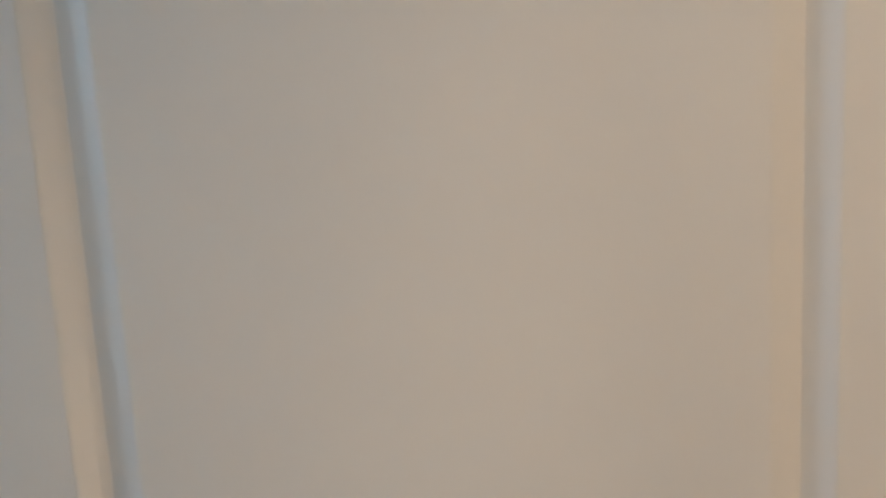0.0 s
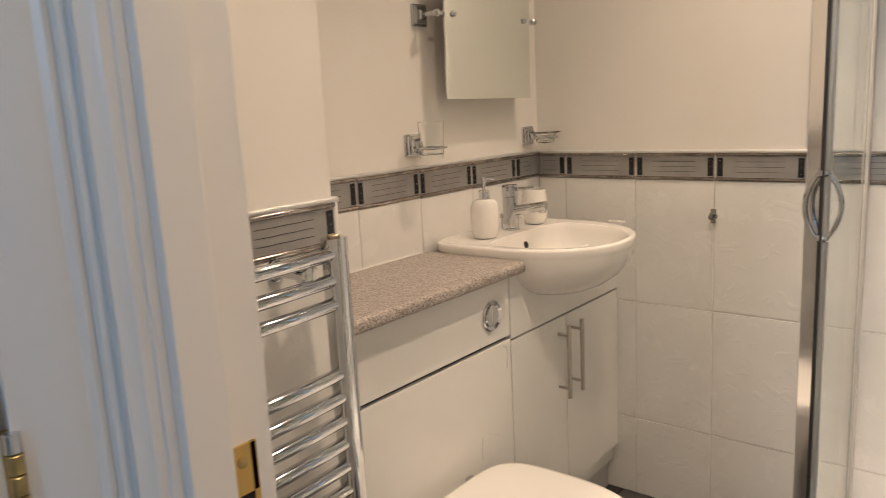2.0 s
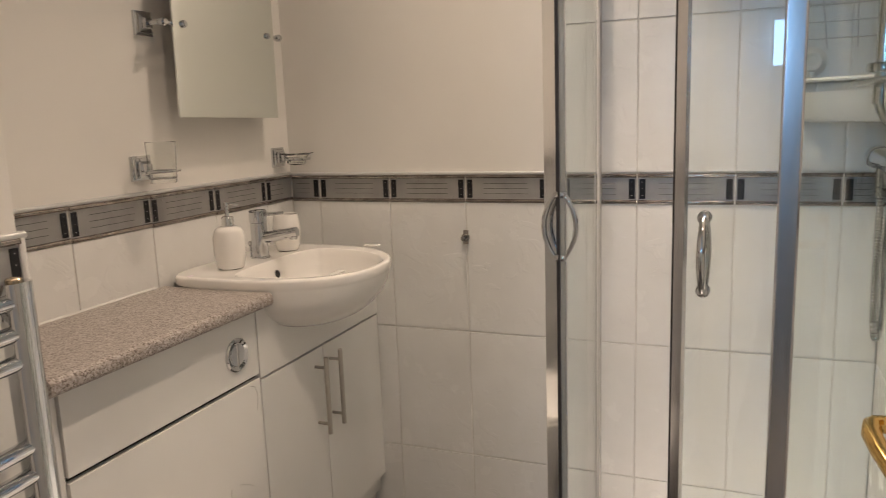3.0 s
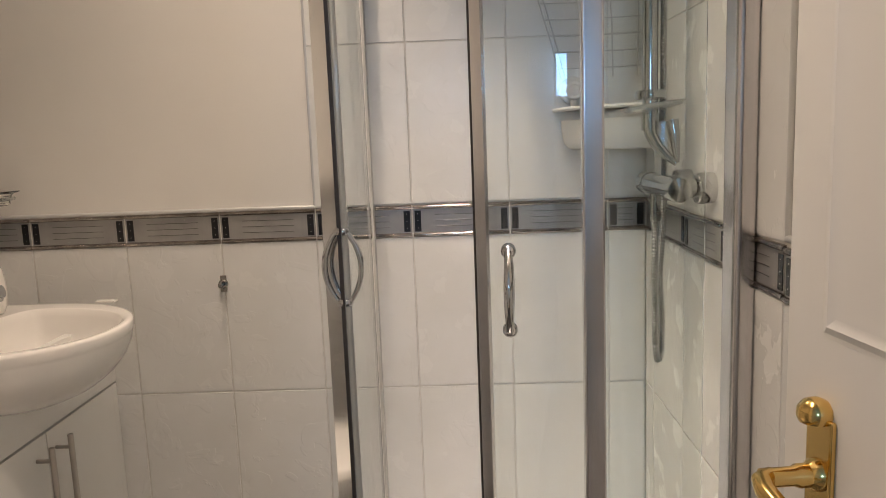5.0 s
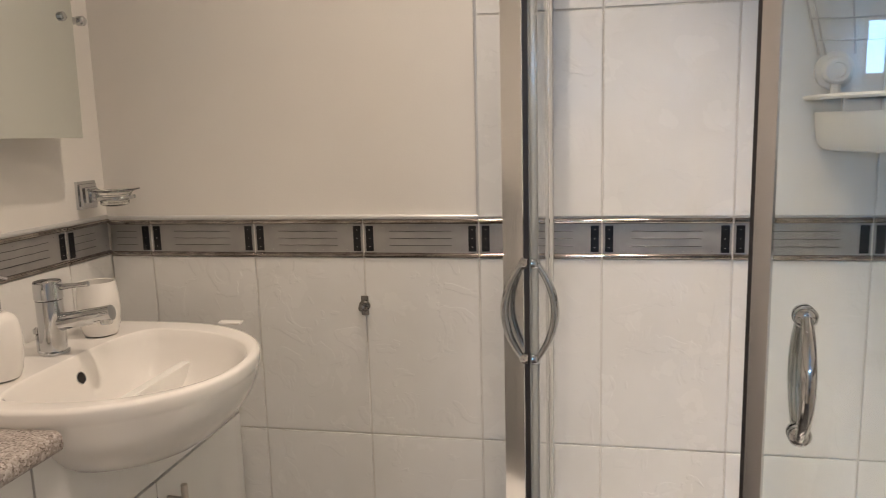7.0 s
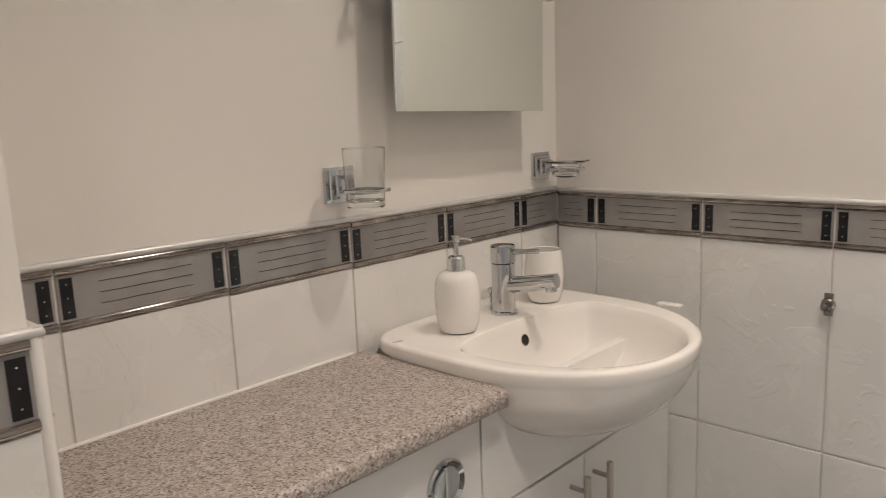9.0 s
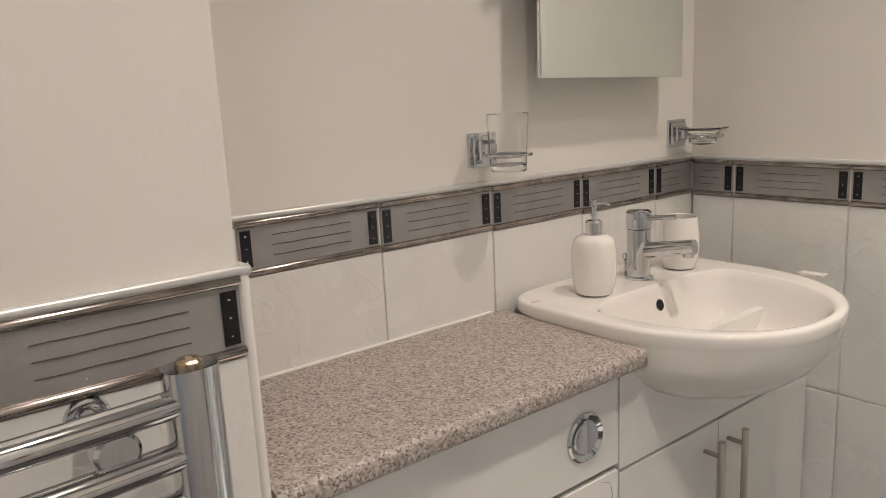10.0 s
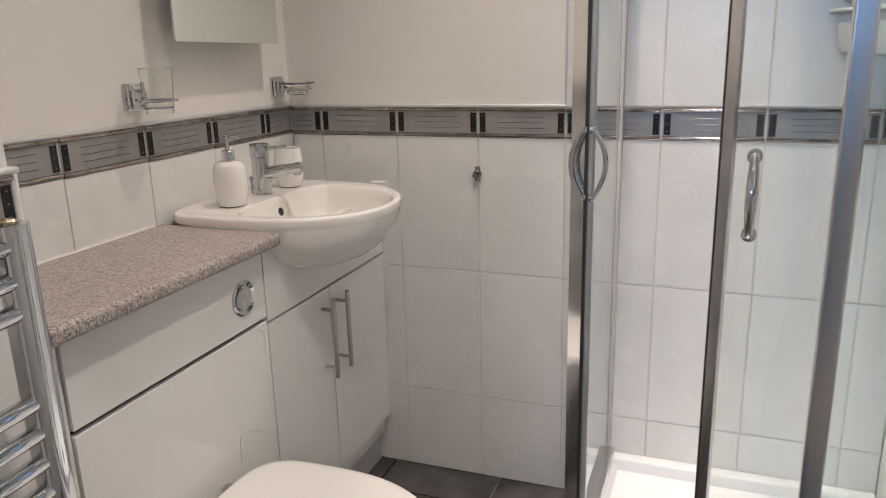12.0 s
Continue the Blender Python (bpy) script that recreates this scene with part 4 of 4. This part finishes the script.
part("bin", bm_loft([quarter(0.160, 1.186), quarter(0.174, 1.189), quarter(0.183, 1.200), quarter(0.188, 1.225), quarter(0.190, 1.252), quarter(0.186, 1.252), quarter(0.183, 1.225), quarter(0.168, 1.194)]), PLASTIC, caddy)
for px, py in ((XR - 0.150, -0.012), (XR - 0.012, -0.150)):
    part("bin_hanger", bm_box(px - 0.004, px + 0.004, py - 0.004, py + 0.004, 1.250, 1.279, 0.001), PLASTIC, caddy)
part("rim", bm_loft([quarter(0.198, 1.272), quarter(0.208, 1.272), quarter(0.210, 1.276), quarter(0.208, 1.280), quarter(0.192, 1.280), quarter(0.189, 1.272)], False, False), PLASTIC, caddy)
for place, ax in (((1.400, -0.001, 1.324), (0, -1, 0)), ((XR - 0.001, -0.150, 1.320), (-1, 0, 0))):
    sc = part("suction_cup", bm_lathe([(0.032, 0), (0.031, 0.006), (0.024, 0.012), (0.023, 0.020), (0.019, 0.024), (0.013, 0.0245), (0.012, 0.021), (0.001, 0.021)], place, ax, 32), PLASTIC, caddy)
    a_ = Vector(place) + Vector(ax) * 0.012
    part("cup_stem", bm_rod(a_ + Vector((0, 0, -0.020)), a_ + Vector((0, 0, -0.044)), 0.008, 12), PLASTIC, sc)

# pale wires that stand in for an unseen wire rack's shadow on the tiles
rack = thing("rack_shadow_wires", (0, 0, 0), "pale wires standing in for a rack's shadow on the tiles", "wire rack")
for k in range(6):
    z = 1.375 + 0.036 * k
    part("wire", bm_tube([(1.372 - 0.012 * k, -0.006, z), (1.40, -0.018, z - 0.003), (1.50, -0.022, z - 0.003), (1.552, -0.008, z)], 0.0016, 8), PALE, rack)
for x0, x1 in ((1.374, 1.300), (1.384, 1.312), (1.43, 1.40), (1.49, 1.48), (1.545, 1.545)):
    part("wire", bm_tube([(x0, -0.008, 1.35), (x1 * 0.45 + x0 * 0.55, -0.020, 1.46), (x1, -0.020, 1.60)], 0.0018, 8), PALE, rack)

# ---- tiles, border and floor pieces ----
cache = {}


def tile_mesh(w, h, deep=0.0075):
    key = (round(w, 4), round(h, 4), deep)
    if key not in cache:
        cache[key] = mesh_of("tile", bm_box(-w / 2, w / 2, 0.0, deep, -h / 2, h / 2, 0.0022, 2), TILE if deep < 0.009 else SLATE)
    return cache[key]


def put_tiles(parent, edges, zs, turn, to_world):
    """Tiles between the joints; to_world turns (u, z) into a place on the wall."""
    for u0, u1 in zip(edges, edges[1:]):
        for z0, z1 in zip(zs, zs[1:]):
            w, h = abs(u1 - u0) - 0.003, z1 - z0 - 0.003
            if w < 0.008 or h < 0.008:
                continue
            ob = new("tile", tile_mesh(w, h))
            ob.parent = parent
            x, y, z = to_world((u0 + u1) / 2, (z0 + z1) / 2)
            k = random.uniform(-0.12, 0.12)
            ob.matrix_world = pose(x, y, z, k, 0, turn + random.uniform(-0.12, 0.12))


def border_meshes(w):
    key = ("border", round(w, 4))
    if key not in cache:
        field = bm_box(-w / 2, w / 2, 0.0015, 0.0075, -0.033, 0.030, 0.0008, 1)
        rails = []
        for zc in (-0.0365, 0.0300):
            prof_ = [(0.0075, -0.0050), (0.001, -0.0050), (-0.0020, -0.0036), (-0.0034, -0.0010), (-0.0034, 0.0010), (-0.0020, 0.0036), (0.001, 0.0050), (0.0075, 0.0050)]
            rails.append(mesh_of("moulding", bm_loft([[(s * w / 2, y, zc + z) for y, z in prof_] for s in (-1, 1)]), RAIL))
        darks = []
        for s in (-1, 1):
            if w > 0.05:
                darks.append(mesh_of("dark_strip", bm_box(s * (w / 2 - 0.0115) - 0.0075, s * (w / 2 - 0.0115) + 0.0075, 0.0003, 0.002, -0.0285, 0.0215), BLACK))
        lines, studs = bmesh.new(), bmesh.new()
        if w > 0.15:
            for k, z in enumerate((0.011, -0.003, -0.017)):
                bm_tube([(-0.062 + 0.124 * i / 9, 0.0012, z + 0.0003 * math.sin(i * 1.7 + k)) for i in range(10)], 0.0007, 5, bm=lines)
            for s in (-1, 1):
                for z in (0.014, -0.003, -0.020):
                    bm_lathe([(0.0013, 0), (0.0009, 0.0007)], (s * (w / 2 - 0.0115), 0.0004, z), (0, -1, 0), 6, bm=studs)
            for x in (-0.075, -0.025, 0.03, 0.08):
                for z in (0.0185, -0.0260):
                    bm_lathe([(0.0010, 0), (0.0007, 0.0006)], (x, 0.0016, z), (0, -1, 0), 6, bm=studs)
        elif w > 0.05:
            for k, z in enumerate((0.011, -0.003, -0.017)):
                bm_tube([(-w * 0.35 + w * 0.5 * i / 4, 0.0012, z) for i in range(5)], 0.0007, 5, bm=lines)
            for z in (0.014, -0.003, -0.020):
                bm_lathe([(0.0013, 0), (0.0009, 0.0007)], (w / 2 - 0.0115, 0.0004, z), (0, -1, 0), 6, bm=studs)
        else:
            bm_box(-0.001, 0.001, 0.0012, 0.0016, -0.01, 0.01, bm=lines)
            bm_box(-0.001, 0.001, 0.0012, 0.0016, 0.012, 0.014, bm=studs)
        cache[key] = (mesh_of("border_tile", field, BAND), rails, darks, mesh_of("line_inlay", lines, LINE), mesh_of("stud_inlay", studs, STUD))
    return cache[key]


def put_border(parent, edges, turn, to_world, cut=""):
    """One row of border tiles; cut: the ends at which a dark strip is missing."""
    for i, (u0, u1) in enumerate(zip(edges, edges[1:])):
        w = abs(u1 - u0) - 0.003
        field, rails, darks, lines, studs = border_meshes(w)
        ob = new("border_tile", field)
        ob.parent = parent
        x, y, z = to_world((u0 + u1) / 2, 1.0385)
        ob.matrix_world = pose(x, y, z, 0, 0, turn)
        for me, nm in [(r, "moulding") for r in rails] + [(lines, "line_inlay"), (studs, "stud_inlay")]:
            sub = new(nm, me)
            sub.parent = ob
        for j, me in enumerate(darks):
            if (cut == "first" and i == 0 and j == 0) or (cut == "last" and i == len(edges) - 2 and j == 1) or \
                    (cut == "first_r" and i == 0 and j == 1):
                continue
            sub = new("dark_strip", me)
            sub.parent = ob


def bed(name, bm):
    return structure(name, bm, GROUT, "pale grout bed behind the wall tiles", "grout")


LOW = [0.0, Z1, Z2, ZB]
HIGH = [1.0755, 1.448, 1.822, 2.195, CEIL]
on_end = lambda u, z: (u, 0.0, z)
on_vanity = lambda u, z: (0.0, u, z + 0.003 - 0.007 * u)
on_shower = lambda u, z: (XR, u, z + 0.009 * u)
on_box = lambda u, z: (BOXX, u, z + 0.010)
on_boxside = lambda u, z: (u, BOXY, z + 0.010)

bed("tile_bed_end", bm_box(0.0025, XR, 0.0036, BEDY, 0.0, 1.078))
bed("tile_bed_shower_end", bm_box(BX[3], XR, 0.0036, BEDY, 1.078, CEIL))
bed("tile_bed_vanity", bm_box(-BEDY, -0.0036, BOXY - 0.004, BEDY, 0.0, 1.078))
bed("tile_bed_shower", bm_box(XR + 0.0036, XR + BEDY, RY[3], BEDY, 0.0, CEIL))
bed("tile_bed_by_door", bm_box(XR + 0.0036, XR + BEDY, YR, RY[3], 0.0, 1.078))
bed("tile_bed_boxing", bm_box(BOXX - BEDY, BOXX - 0.0036, YR, BOXY - 0.003, 0.0, 1.088))
bed("tile_bed_boxing_side", bm_box(0.0, BOXX - 0.003, BOXY - BEDY, BOXY - 0.0036, 0.0, 1.088))

end_edges = [0.0] + BX + [XR]
put_tiles(wall_end, end_edges, LOW, 0, on_end)
put_tiles(wall_end, BX[3:] + [XR], HIGH, 0, on_end)
put_border(wall_end, end_edges, 0, on_end, "first")
van_edges = [BOXY] + AY[::-1] + [0.0]
put_tiles(wall_vanity, van_edges, [Z1, Z2, ZB], 90, on_vanity)
put_border(wall_vanity, van_edges, 90, on_vanity, "last")
sh_edges = [0.0] + RY + [RY[3] - 0.2285 * k for k in (1, 2, 3, 4)] + [YR]
put_tiles(wall_shower, sh_edges, LOW, -90, on_shower)
put_tiles(wall_shower, sh_edges[:5], HIGH, -90, on_shower)
put_border(wall_shower, sh_edges, -90, on_shower, "first")
box_edges = [YR, -1.617, -1.388, BOXY - 0.010]
put_tiles(wall_boxing, box_edges, [-0.010] + LOW[1:], 90, on_box)
put_border(wall_boxing, box_edges, 90, on_box)
put_tiles(wall_boxing, [0.0, 0.06, BOXX - 0.012], [Z2, ZB], 180, on_boxside)
put_border(wall_boxing, [0.0, 0.06, BOXX - 0.012], 180, on_boxside)

# rounded trims along the top of the border and up the tile edges


def trim_rod(name, a, b, r=0.0055):
    return structure(name, bm_rod(a, b, r, 12), TRIM, "slim silver tile edge trim", "trim")


ZTR = 1.0765
trim_rod("trim_end", (0.0, 0.004, ZTR), (BX[3], 0.004, ZTR))
trim_rod("trim_vanity", (-0.004, BOXY, ZTR + 0.011), (-0.004, 0.0, ZTR + 0.003))
trim_rod("trim_boxing", (BOXX - 0.004, YR, ZTR + 0.010), (BOXX - 0.004, BOXY, ZTR + 0.010))
trim_rod("trim_boxing_side", (0.0, BOXY - 0.004, ZTR + 0.010), (BOXX, BOXY - 0.004, ZTR + 0.010))
trim_rod("trim_by_door", (XR + 0.004, RY[3], ZTR), (XR + 0.004, YR, ZTR))
trim_rod("trim_shower_end", (BX[3], 0.004, ZTR), (BX[3], 0.004, CEIL), 0.0045)
trim_rod("trim_shower_side", (XR + 0.004, RY[3], ZTR), (XR + 0.004, RY[3], CEIL), 0.0045)
structure("trim_box_corner", bm_rod((BOXX - 0.006, BOXY - 0.006, 0.0), (BOXX - 0.006, BOXY - 0.006, 1.0865), 0.0062, 14), CERAMIC, "white rounded tile corner trim", "trim")

# floor tiles
fx = [-0.05 + 0.33 * k for k in range(6)]
fy = [-1.80 + 0.33 * k for k in range(7)]
for x0 in fx:
    for y0 in fy:
        x1, y1 = min(x0 + 0.33, XR + 0.05), min(y0 + 0.33, 0.05)
        w, h = x1 - x0 - 0.005, y1 - y0 - 0.005
        if w < 0.02 or h < 0.02:
            continue
        key = ("floor", round(w, 4), round(h, 4))
        if key not in cache:
            cache[key] = mesh_of("floor_tile", bm_box(-w / 2, w / 2, -h / 2, h / 2, -0.012, -0.002, 0.0015, 2), SLATE)
        ob = new("floor_tile", cache[key])
        ob.parent = floor
        ob.matrix_world = pose((x0 + x1) / 2, (y0 + y1) / 2, 0.002)
